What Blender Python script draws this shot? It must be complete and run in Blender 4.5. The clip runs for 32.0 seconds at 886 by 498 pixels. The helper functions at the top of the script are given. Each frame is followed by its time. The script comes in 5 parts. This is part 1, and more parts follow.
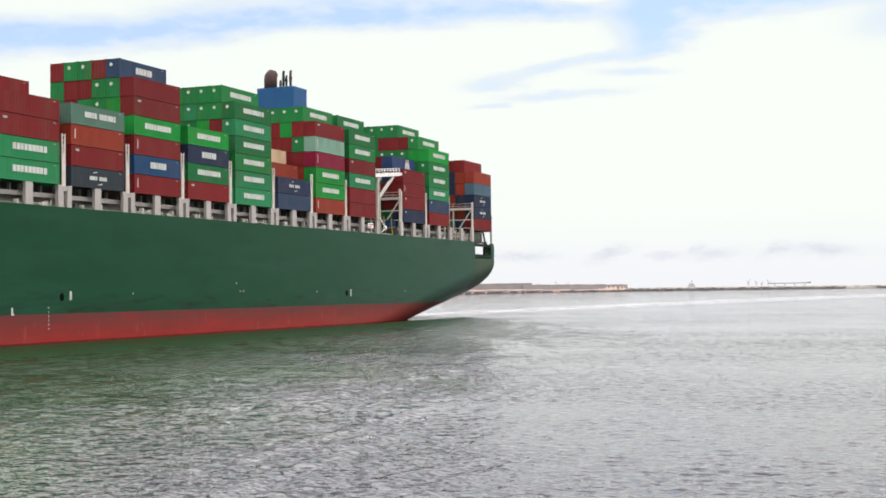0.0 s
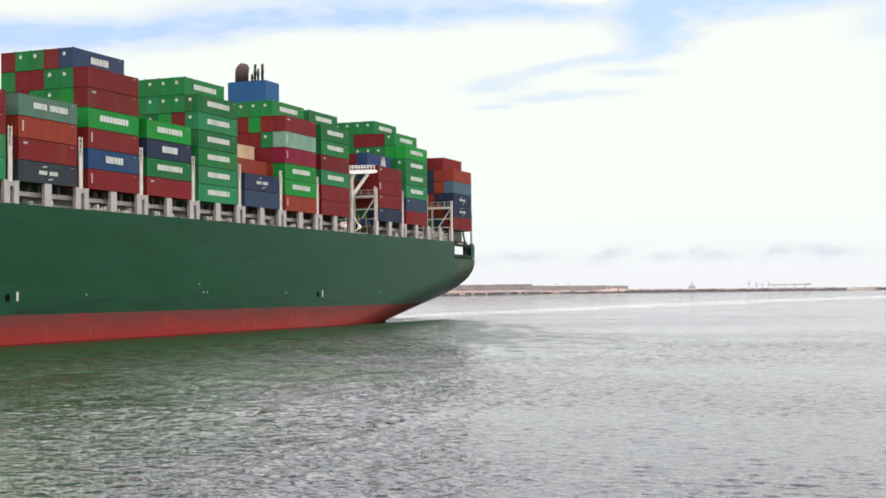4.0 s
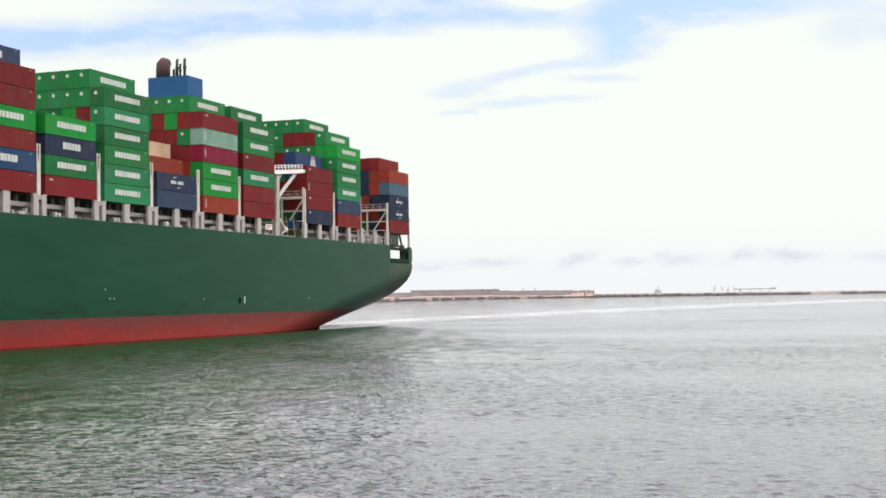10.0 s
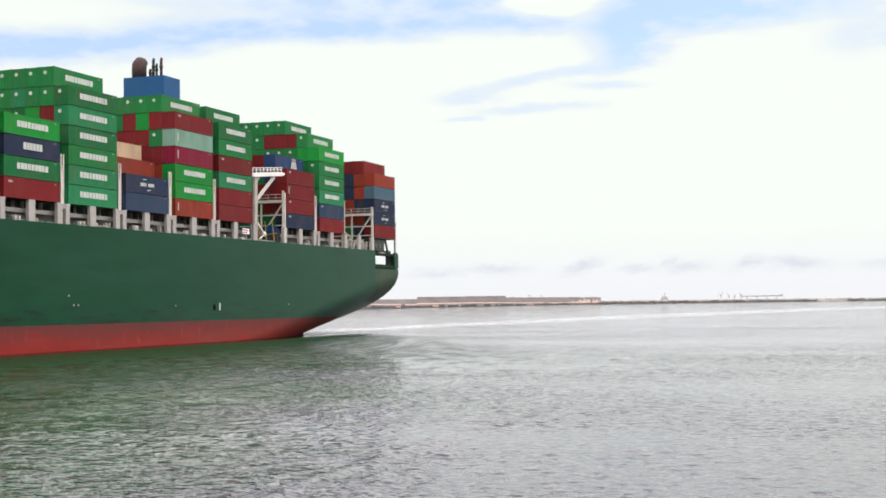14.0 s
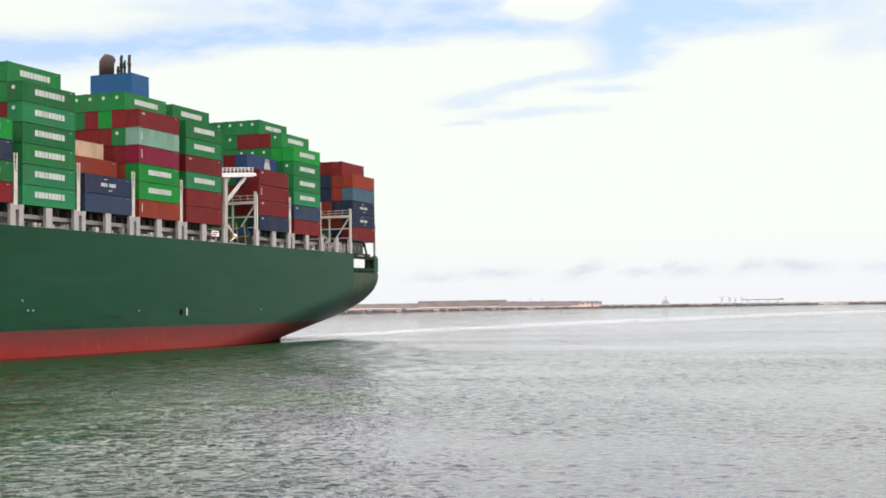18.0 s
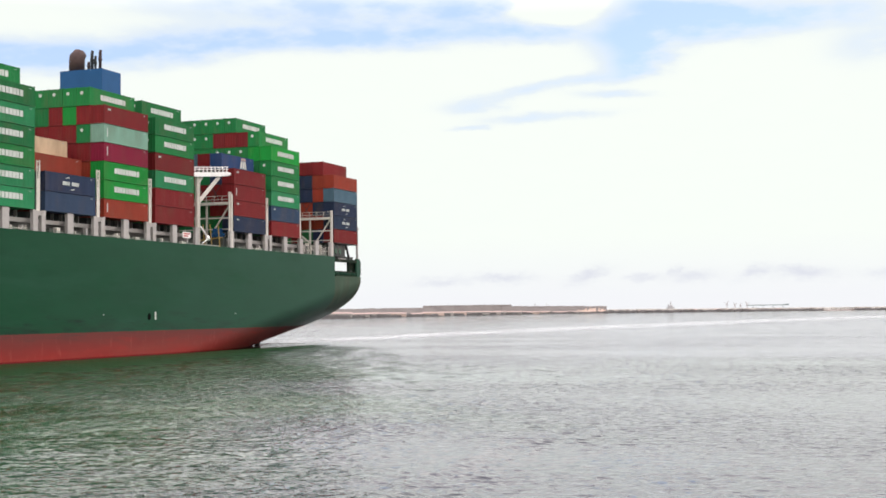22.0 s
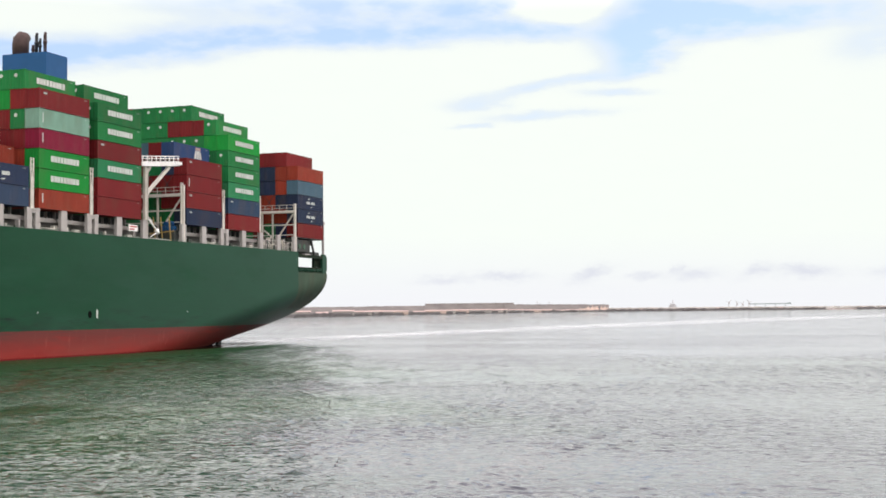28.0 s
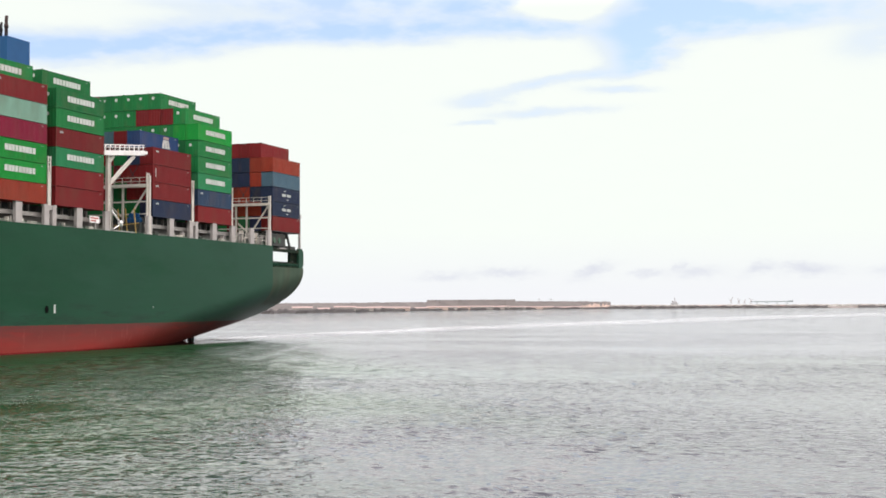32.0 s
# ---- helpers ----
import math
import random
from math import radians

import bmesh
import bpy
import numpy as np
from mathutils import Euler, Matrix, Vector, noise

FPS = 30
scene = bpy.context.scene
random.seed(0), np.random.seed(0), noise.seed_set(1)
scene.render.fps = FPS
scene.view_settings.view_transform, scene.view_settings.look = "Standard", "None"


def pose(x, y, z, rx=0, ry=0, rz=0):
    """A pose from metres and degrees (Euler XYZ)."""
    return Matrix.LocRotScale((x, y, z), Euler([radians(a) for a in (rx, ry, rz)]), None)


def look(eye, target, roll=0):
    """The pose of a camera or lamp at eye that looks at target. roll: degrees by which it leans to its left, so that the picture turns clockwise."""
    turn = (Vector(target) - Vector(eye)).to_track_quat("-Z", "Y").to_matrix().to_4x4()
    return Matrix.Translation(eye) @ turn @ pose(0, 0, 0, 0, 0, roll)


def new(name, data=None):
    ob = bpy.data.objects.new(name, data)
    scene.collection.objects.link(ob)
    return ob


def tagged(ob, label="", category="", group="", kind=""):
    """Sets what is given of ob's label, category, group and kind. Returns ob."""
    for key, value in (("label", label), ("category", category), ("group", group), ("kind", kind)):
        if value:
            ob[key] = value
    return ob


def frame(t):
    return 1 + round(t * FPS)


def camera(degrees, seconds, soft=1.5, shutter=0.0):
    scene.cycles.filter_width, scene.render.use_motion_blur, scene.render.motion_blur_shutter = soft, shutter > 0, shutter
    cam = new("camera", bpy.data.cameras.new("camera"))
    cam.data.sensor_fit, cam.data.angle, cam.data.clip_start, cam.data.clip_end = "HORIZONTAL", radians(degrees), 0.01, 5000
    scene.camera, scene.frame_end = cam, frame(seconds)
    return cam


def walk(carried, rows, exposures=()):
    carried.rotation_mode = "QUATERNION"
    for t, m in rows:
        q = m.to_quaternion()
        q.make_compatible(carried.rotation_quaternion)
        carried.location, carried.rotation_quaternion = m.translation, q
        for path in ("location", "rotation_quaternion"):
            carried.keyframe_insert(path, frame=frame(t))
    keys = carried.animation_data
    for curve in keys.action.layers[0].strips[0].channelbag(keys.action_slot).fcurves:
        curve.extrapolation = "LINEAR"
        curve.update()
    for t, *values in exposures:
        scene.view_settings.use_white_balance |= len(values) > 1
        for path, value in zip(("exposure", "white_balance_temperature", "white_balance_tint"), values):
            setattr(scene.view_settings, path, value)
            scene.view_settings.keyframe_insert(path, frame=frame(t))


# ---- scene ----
EYE_HEIGHT = 6.335


def aim(azimuth, pitch, roll):
    """The pose of the standing camera, turned by degrees."""
    a, p = radians(azimuth), radians(pitch)
    way = Vector((math.cos(a) * math.cos(p), math.sin(a) * math.cos(p), math.sin(p)))
    eye = Vector((0, 0, EYE_HEIGHT))
    return look(eye, eye + way * 100, roll)


# seconds, azimuth, pitch and roll of the hand-held camera
VIEW = [
    (0, 21.751, 1.788, -0.69), (0.5, 21.788, 1.788, -0.65), (1, 21.836, 1.804, -0.63), (1.5, 21.865, 1.803, -0.61),
    (2, 21.870, 1.810, -0.60), (2.5, 21.861, 1.808, -0.59), (3, 21.834, 1.801, -0.58), (3.5, 21.813, 1.811, -0.58),
    (5.5, 21.559, 1.892, -0.66), (6, 21.499, 1.911, -0.66), (6.5, 21.432, 1.931, -0.67), (7, 21.342, 1.951, -0.69),
    (7.5, 21.179, 1.957, -0.72), (8, 20.944, 1.954, -0.74), (8.5, 20.690, 1.948, -0.76), (9, 20.492, 1.973, -0.76),
    (9.5, 20.385, 1.995, -0.76), (10, 20.364, 2.030, -0.75), (10.5, 20.401, 2.071, -0.74), (11, 20.441, 2.105, -0.72),
    (11.5, 20.473, 2.149, -0.71), (12, 20.508, 2.189, -0.69), (12.5, 20.540, 2.223, -0.68), (13, 20.563, 2.254, -0.67),
    (13.5, 20.600, 2.281, -0.67), (14, 20.632, 2.315, -0.67), (14.5, 20.641, 2.336, -0.68), (16.5, 20.637, 2.424, -0.79),
    (17, 20.638, 2.451, -0.78), (17.5, 20.651, 2.471, -0.77), (18, 20.660, 2.490, -0.77), (18.5, 20.691, 2.502, -0.76),
    (19, 20.722, 2.525, -0.75), (19.5, 20.746, 2.536, -0.72), (20, 20.769, 2.571, -0.68), (20.5, 20.816, 2.607, -0.64),
    (21, 20.848, 2.632, -0.62), (21.5, 20.863, 2.655, -0.62), (22, 20.871, 2.685, -0.61), (22.5, 20.887, 2.715, -0.60),
    (23, 20.895, 2.734, -0.58), (23.5, 20.907, 2.761, -0.58), (24, 20.912, 2.777, -0.59), (24.5, 20.910, 2.783, -0.61),
    (25, 20.908, 2.765, -0.63), (25.5, 20.909, 2.736, -0.65), (27.5, 20.956, 2.623, -0.53), (28, 20.968, 2.602, -0.49),
    (28.5, 20.992, 2.593, -0.44), (29, 21.019, 2.584, -0.38), (29.5, 21.047, 2.573, -0.32), (30, 21.062, 2.546, -0.27),
    (30.5, 21.070, 2.527, -0.23), (31, 21.068, 2.488, -0.22), (31.5, 21.067, 2.457, -0.22), (32, 21.052, 2.452, -0.23),
]
SAIL = [
    (0, 319.860, 114.453, -0.006), (2, 314.408, 115.185, 0.214), (4, 309.333, 115.923, 0.384), (6, 304.524, 116.659, 0.517),
    (8, 299.889, 117.388, 0.623), (10, 295.351, 118.104, 0.713), (12, 290.847, 118.802, 0.792), (14, 286.329, 119.480, 0.869),
    (16, 281.763, 120.135, 0.948), (18, 277.128, 120.764, 1.032), (20, 272.413, 121.365, 1.123), (22, 267.618, 121.939, 1.222),
    (24, 262.755, 122.486, 1.329), (26, 257.844, 123.006, 1.440), (28, 252.911, 123.501, 1.552), (30, 247.993, 123.974, 1.659),
    (32, 243.132, 124.427, 1.756),
]

cam = camera(36.28, 32.0, soft=1.7)
walk(cam, [(t, aim(a, p, r)) for t, a, p, r in VIEW])

# ---- world and light ----
SUN_AZIMUTH, SUN_HEIGHT = -60.0, 58.0
scene.view_settings.exposure = 0.0


def build_world():
    world = bpy.data.worlds.new("world")
    scene.world = world
    world.use_nodes = True
    nt = world.node_tree
    nt.nodes.clear()
    link = nt.links.new

    def node(kind, **values):
        n = nt.nodes.new(kind)
        for key, value in values.items():
            n.inputs[key].default_value = value
        return n

    def math_node(op, a, b=None, clamp=False):
        n = nt.nodes.new("ShaderNodeMath")
        n.operation, n.use_clamp = op, clamp
        for i, x in enumerate((a, b)):
            if x is None:
                continue
            if isinstance(x, (int, float)):
                n.inputs[i].default_value = x
            else:
                link(x, n.inputs[i])
        return n.outputs[0]

    sky = nt.nodes.new("ShaderNodeTexSky")
    sky.sky_type, sky.sun_disc = "NISHITA", False
    sky.sun_elevation, sky.sun_rotation = radians(SUN_HEIGHT), radians(90 - SUN_AZIMUTH)
    sky.air_density, sky.dust_density, sky.ozone_density = 1.0, 1.6, 1.0
    coord = nt.nodes.new("ShaderNodeTexCoord")
    sep = nt.nodes.new("ShaderNodeSeparateXYZ")
    link(coord.outputs["Generated"], sep.inputs[0])
    x, y, z = sep.outputs
    # azimuth and height in degrees, bent by noise so that cloud edges are ragged
    az = math_node("MULTIPLY", math_node("ARCTAN2", y, x), 57.2958)
    el = math_node("MULTIPLY", math_node("ARCSINE", z), 57.2958)
    stretch = nt.nodes.new("ShaderNodeCombineXYZ")
    link(math_node("MULTIPLY", az, 0.28), stretch.inputs[0])
    link(math_node("MULTIPLY", el, 0.75), stretch.inputs[1])
    warp = node("ShaderNodeTexNoise", Scale=1.0, Detail=8.0, Roughness=0.62)
    link(stretch.outputs[0], warp.inputs["Vector"])
    wsep = nt.nodes.new("ShaderNodeSeparateColor")
    link(warp.outputs["Color"], wsep.inputs[0])
    az_b = math_node("ADD", az, math_node("MULTIPLY", math_node("SUBTRACT", wsep.outputs[0], 0.5), 2.6))
    el_b = math_node("ADD", el, math_node("MULTIPLY", math_node("SUBTRACT", wsep.outputs[1], 0.5), 0.9))

    def blob(a, e, ra, re, gain, lean=0.0):
        da = math_node("SUBTRACT", az_b, a)
        de = math_node("ADD", math_node("SUBTRACT", el_b, e), math_node("MULTIPLY", da, lean))
        u = math_node("POWER", math_node("ABSOLUTE", math_node("DIVIDE", da, ra)), 2.0)
        v = math_node("POWER", math_node("ABSOLUTE", math_node("DIVIDE", de, re)), 2.0)
        return math_node("MULTIPLY", math_node("EXPONENT", math_node("MULTIPLY", math_node("ADD", u, v), -1.0)), gain)

    total = None
    for args in BLUE_GAPS:
        b = blob(*args)
        total = b if total is None else math_node("ADD", total, b)
    # wisps inside the gaps
    wisp, far = node("ShaderNodeTexNoise", Scale=2.0, Detail=6.0, Roughness=0.5), nt.nodes.new("ShaderNodeMapRange")
    link(stretch.outputs[0], wisp.inputs["Vector"])
    far.inputs["From Min"].default_value, far.inputs["From Max"].default_value = 0.32, 0.62
    far.inputs["To Min"].default_value, far.inputs["To Max"].default_value = 0.55, 1.1
    link(wisp.outputs["Fac"], far.inputs["Value"])
    total = math_node("MULTIPLY", total, far.outputs[0])
    # patchy cloud all round and overhead, outside the part described above
    wide = node("ShaderNodeTexNoise", Scale=1.0, Detail=5.0, Roughness=0.55)
    around = nt.nodes.new("ShaderNodeCombineXYZ")
    link(math_node("MULTIPLY", az, 0.035), around.inputs[0])
    link(math_node("MULTIPLY", el, 0.11), around.inputs[1])
    link(around.outputs[0], wide.inputs["Vector"])
    high = nt.nodes.new("ShaderNodeMapRange")
    high.inputs["From Min"].default_value, high.inputs["From Max"].default_value = 13.0, 22.0
    link(el, high.inputs["Value"])
    over = math_node("MULTIPLY", math_node("MULTIPLY", math_node("SUBTRACT", wide.outputs["Fac"], 0.50), 1.8, True), high.outputs[0])
    gap = nt.nodes.new("ShaderNodeMapRange")
    gap.interpolation_type = "SMOOTHSTEP"
    gap.inputs["From Min"].default_value, gap.inputs["From Max"].default_value, gap.inputs["To Max"].default_value = 0.08, 0.85, 0.76
    link(total, gap.inputs["Value"])
    blue = math_node("ADD", gap.outputs[0], over, True)
    # low grey cloud rolls near the horizon
    low = None
    puff, at = node("ShaderNodeTexNoise", Scale=1.0, Detail=6.0, Roughness=0.6), nt.nodes.new("ShaderNodeCombineXYZ")
    link(math_node("MULTIPLY", az, 1.3), at.inputs[0])
    link(math_node("MULTIPLY", el, 2.6), at.inputs[1])
    link(at.outputs[0], puff.inputs["Vector"])
    psep = nt.nodes.new("ShaderNodeSeparateColor")
    link(puff.outputs["Color"], psep.inputs[0])
    az_b = math_node("ADD", az, math_node("MULTIPLY", math_node("SUBTRACT", psep.outputs[0], 0.5), 1.6))
    el_b = math_node("ADD", el, math_node("MULTIPLY", math_node("SUBTRACT", psep.outputs[1], 0.5), 0.7))
    for args in LOW_CLOUDS:
        b = blob(*args)
        low = b if low is None else math_node("ADD", low, b)
    soft = node("ShaderNodeTexNoise", Scale=2.2, Detail=5.0, Roughness=0.6)
    link(stretch.outputs[0], soft.inputs["Vector"])
    shade = math_node("ADD", math_node("MULTIPLY", low, 1.0), math_node("MULTIPLY", soft.outputs["Fac"], 0.06), True)
    cloud = nt.nodes.new("ShaderNodeMix")
    cloud.data_type = "RGBA"
    haze, veil = nt.nodes.new("ShaderNodeMapRange"), nt.nodes.new("ShaderNodeMix")
    haze.inputs["From Min"].default_value, haze.inputs["From Max"].default_value = 0.6, 3.2
    link(el, haze.inputs["Value"])
    veil.data_type = "RGBA"
    veil.inputs[6].default_value, veil.inputs[7].default_value = CLOUD_HAZE, CLOUD_WHITE
    link(haze.outputs[0], veil.inputs[0])
    # cloud thins and pales towards the gaps
    edge, thin = nt.nodes.new("ShaderNodeMapRange"), nt.nodes.new("ShaderNodeMix")
    edge.interpolation_type = "SMOOTHSTEP"
    edge.inputs["From Min"].default_value, edge.inputs["From Max"].default_value, edge.inputs["To Max"].default_value = 0.0, 0.22, 0.85
    link(total, edge.inputs["Value"])
    thin.data_type = "RGBA"
    thin.inputs[7].default_value = CLOUD_THIN
    link(edge.outputs[0], thin.inputs[0])
    link(veil.outputs[2], thin.inputs[6])
    link(thin.outputs[2], cloud.inputs[6])
    cloud.inputs[7].default_value = CLOUD_GREY
    # an overcast sky grows brighter overhead
    rise, bright = nt.nodes.new("ShaderNodeMapRange"), nt.nodes.new("ShaderNodeMix")
    rise.inputs["From Min"].default_value, rise.inputs["From Max"].default_value = 12.5, 20.0
    link(el, rise.inputs["Value"])
    zenith = nt.nodes.new("ShaderNodeMix")
    zenith.data_type = "RGBA"
    zenith.inputs[6].default_value, zenith.inputs[7].default_value = (1, 1, 1, 1), OVERHEAD
    link(rise.outputs[0], zenith.inputs[0])
    top, crown = nt.nodes.new("ShaderNodeMapRange"), nt.nodes.new("ShaderNodeMix")
    top.inputs["From Min"].default_value, top.inputs["From Max"].default_value = 24.0, 50.0
    link(el, top.inputs["Value"])
    crown.data_type = "RGBA"
    crown.inputs[7].default_value = CROWN
    link(top.outputs[0], crown.inputs[0])
    link(zenith.outputs[2], crown.inputs[6])
    bright.data_type, bright.blend_type = "RGBA", "MULTIPLY"
    bright.inputs[0].default_value = 1.0
    link(cloud.outputs[2], bright.inputs[6])
    link(crown.outputs[2], bright.inputs[7])
    link(shade, cloud.inputs[0])
    tint = nt.nodes.new("ShaderNodeMix")
    tint.data_type, tint.blend_type = "RGBA", "MULTIPLY"
    tint.inputs[0].default_value = 1.0
    link(sky.outputs[0], tint.inputs[6])
    tint.inputs[7].default_value = (SKY_STRENGTH * 0.71, SKY_STRENGTH * 0.74, SKY_STRENGTH * 0.87, 1)
    mixed = nt.nodes.new("ShaderNodeMix")
    mixed.data_type = "RGBA"
    link(blue, mixed.inputs[0])
    link(bright.outputs[2], mixed.inputs[6])
    link(tint.outputs[2], mixed.inputs[7])
    back = node("ShaderNodeBackground", Strength=1.0)
    link(mixed.outputs[2], back.inputs[0])
    out = nt.nodes.new("ShaderNodeOutputWorld")
    link(back.outputs[0], out.inputs[0])


SKY_STRENGTH, OVERHEAD, CROWN = 0.26, (2.55, 2.36, 2.37, 1), (2.70, 2.34, 2.64, 1)
CLOUD_THIN = (0.81, 0.89, 0.955, 1)
CLOUD_WHITE, CLOUD_HAZE, CLOUD_GREY = (0.962, 1.01, 0.955, 1), (0.925, 0.937, 0.965, 1), (0.68, 0.70, 0.81, 1)
# azimuth, height, half widths, strength, slope of the gaps in the cloud
BLUE_GAPS = [
    (41.0, 10.4, 4.0, 0.70, 0.80, 0.04), (35.5, 10.7, 3.6, 0.60, 0.80, 0.06), (31.5, 11.2, 2.5, 0.50, 0.50, 0.06), (27.5, 11.55, 4.0, 0.45, 0.72, 0.0), (22.5, 11.6, 3.2, 0.45, 0.70, 0.0), (18.2, 11.75, 1.6, 0.4, 0.45, 0.0),
    (26.0, 12.9, 7.0, 0.55, 0.50, 0.0), (24.0, 12.25, 7.0, 0.6, 0.30, 0.0), (19.5, 12.55, 2.0, 0.5, 0.45, 0.0), (15.7, 12.75, 1.9, 0.5, -1.0, 0.0),
    (12.6, 11.2, 1.5, 0.9, 0.85, 0.0), (13.1, 10.2, 1.0, 0.45, 0.62, 0.12), (11.8, 12.5, 2.2, 0.75, 0.85, 0.0), (9.6, 12.0, 2.0, 0.75, 0.75, 0.10),
    (7.2, 11.9, 2.4, 0.6, 0.45, 0.1), (15.9, 11.65, 2.0, 0.3, 0.42, 0.0), (4.5, 11.9, 2.5, 0.5, 0.36, 0.0), (3.0, 10.6, 1.5, 0.8, 0.26, 0.0),
    (17.4, 9.25, 2.4, 0.24, 0.36, 0.14), (14.6, 9.65, 1.4, 0.24, 0.36, 0.10), (19.5, 8.65, 1.3, 0.30, 0.36, 0.06), (16.6, 8.15, 2.5, 0.20, 0.36, 0.04),
    (13.5, 9.0, 1.5, 0.2, 0.32, 0.0), (19.8, 7.77, 0.8, 0.10, 0.30, 0.0), (15.0, 14.2, 3.0, 0.5, 0.7, 0.0), (-6.0, 11.5, 6.0, 1.5, 0.5, 0.0), (48.0, 10.5, 4.0, 1.0, 0.5, 0.0),
]
LOW_CLOUDS = [
    (21.0, 1.30, 1.0, 0.16, 0.45, 0.0), (18.4, 1.42, 1.2, 0.20, 0.55, 0.0), (14.75, 1.50, 0.75, 0.25, 0.62, 0.22), (12.5, 1.36, 0.6, 0.16, 0.45, 0.0), (10.4, 1.42, 0.9, 0.26, 0.5, 0.05),
    (11.2, 1.7, 0.25, 0.2, 0.4, 0.2), (7.9, 1.55, 0.6, 0.22, 0.55, 0.25), (5.9, 1.46, 1.1, 0.22, 0.62, -0.03), (6.2, 1.75, 0.5, 0.18, 0.4, 0.0), (2.5, 1.4, 1.0, 0.2, 0.4, 0.0),
]
build_world()
sun_data = bpy.data.lights.new("sun", "SUN")
sun_data.energy, sun_data.angle, sun_data.color = 1.0, radians(14), (1.0, 0.96, 0.9)
sun = new("sun", sun_data)
_a, _e = radians(SUN_AZIMUTH), radians(SUN_HEIGHT)
sun.matrix_world = look((0, 0, 300), Vector((0, 0, 300)) - Vector((math.cos(_a) * math.cos(_e), math.sin(_a) * math.cos(_e), math.sin(_e))))

# ---- materials ----
def material(name, colour, rough=0.6, metal=0.0, grain=0.12, scale=3.0, stain=0.0, stain_colour=(0.12, 0.07, 0.04), stain_scale=0.4,
             bump=0.02, by_object=False, stretch=(1, 1, 1), spec=0.5):
    """A painted, stained or raw surface: fine grain and broad stains over a base colour, in object space."""
    m = bpy.data.materials.new(name)
    m.use_nodes = True
    nt = m.node_tree
    link = nt.links.new
    bsdf = nt.nodes["Principled BSDF"]
    bsdf.inputs["Roughness"].default_value, bsdf.inputs["Metallic"].default_value = rough, metal
    bsdf.inputs["Specular IOR Level"].default_value = spec
    coord, place = nt.nodes.new("ShaderNodeTexCoord"), nt.nodes.new("ShaderNodeMapping")
    info = nt.nodes.new("ShaderNodeObjectInfo")
    place.inputs["Scale"].default_value = stretch
    shift = nt.nodes.new("ShaderNodeVectorMath")
    shift.operation = "SCALE"
    shift.inputs[0].default_value = (37.0, 17.0, 53.0)
    link(info.outputs["Random"], shift.inputs["Scale"])
    link(shift.outputs[0], place.inputs["Location"])
    link(coord.outputs["Object"], place.inputs["Vector"])

    def noise_node(s, detail=5.0):
        n = nt.nodes.new("ShaderNodeTexNoise")
        n.inputs["Scale"].default_value, n.inputs["Detail"].default_value = s, detail
        link(place.outputs[0], n.inputs["Vector"])
        return n

    fine, broad = noise_node(scale), noise_node(stain_scale)
    value = nt.nodes.new("ShaderNodeMapRange")
    value.inputs["To Min"].default_value, value.inputs["To Max"].default_value = 1 - grain * 2, 1 + grain * 2
    link(fine.outputs["Fac"], value.inputs["Value"])
    hsv = nt.nodes.new("ShaderNodeHueSaturation")
    if by_object:
        link(info.outputs["Color"], hsv.inputs["Color"])
    else:
        hsv.inputs["Color"].default_value = (*colour, 1)
    link(value.outputs[0], hsv.inputs["Value"])
    mask = nt.nodes.new("ShaderNodeMapRange")
    mask.inputs["From Min"].default_value, mask.inputs["From Max"].default_value = 0.5, 0.78
    mask.inputs["To Max"].default_value = stain
    link(broad.outputs["Fac"], mask.inputs["Value"])
    mix = nt.nodes.new("ShaderNodeMix")
    mix.data_type = "RGBA"
    link(mask.outputs[0], mix.inputs[0])
    link(hsv.outputs[0], mix.inputs[6])
    mix.inputs[7].default_value = (*stain_colour, 1)
    link(mix.outputs[2], bsdf.inputs["Base Color"])
    if bump:
        b = nt.nodes.new("ShaderNodeBump")
        b.inputs["Strength"].default_value, b.inputs["Distance"].default_value = 0.4, bump
        link(fine.outputs["Fac"], b.inputs["Height"])
        link(b.outputs[0], bsdf.inputs["Normal"])
    return m


PAINT = material("container_paint", (1, 1, 1), 0.6, spec=0.18, grain=0.13, scale=1.5, stain=0.32, stain_scale=0.55, by_object=True, stretch=(0.6, 0.6, 0.25), bump=0.004)
PALE_MARK = material("pale_stencil_paint", (0.34, 0.37, 0.35), 0.6, grain=0.06, stain=0.15)
WHITE_STEEL = material("white_steel_paint", (0.88, 0.85, 0.82), 0.55, grain=0.06, stain=0.3, stain_colour=(0.5, 0.36, 0.25), stain_scale=0.9)
WHITE_MARK = material("white_lettering_paint", (0.52, 0.54, 0.50), 0.6, grain=0.12, stain=0.3)
RED_MARK = material("red_lettering_paint", (0.42, 0.05, 0.04), 0.6, grain=0.08, stain=0.2)
HULL_GREEN = material("hull_green_paint", (0.0062, 0.051, 0.022), 0.45, spec=0.11, grain=0.12, scale=0.35, stain=0.35, stain_colour=(0.020, 0.062, 0.040), stain_scale=0.09, stretch=(0.35, 1, 1.2), bump=0.01)
HULL_RED = material("boot_red_paint", (0.25, 0.017, 0.013), 0.65, spec=0.2, grain=0.12, scale=0.5, stain=0.6, stain_colour=(0.2, 0.045, 0.035), stain_scale=0.16, stretch=(0.3, 1, 1.5), bump=0.01)
HULL_WET = material("wet_red_paint", (0.13, 0.010, 0.011), 0.8, spec=0.08, grain=0.15, scale=0.5, stain=0.4, stain_colour=(0.06, 0.02, 0.018), stain_scale=0.3, stretch=(0.3, 1, 1.5))


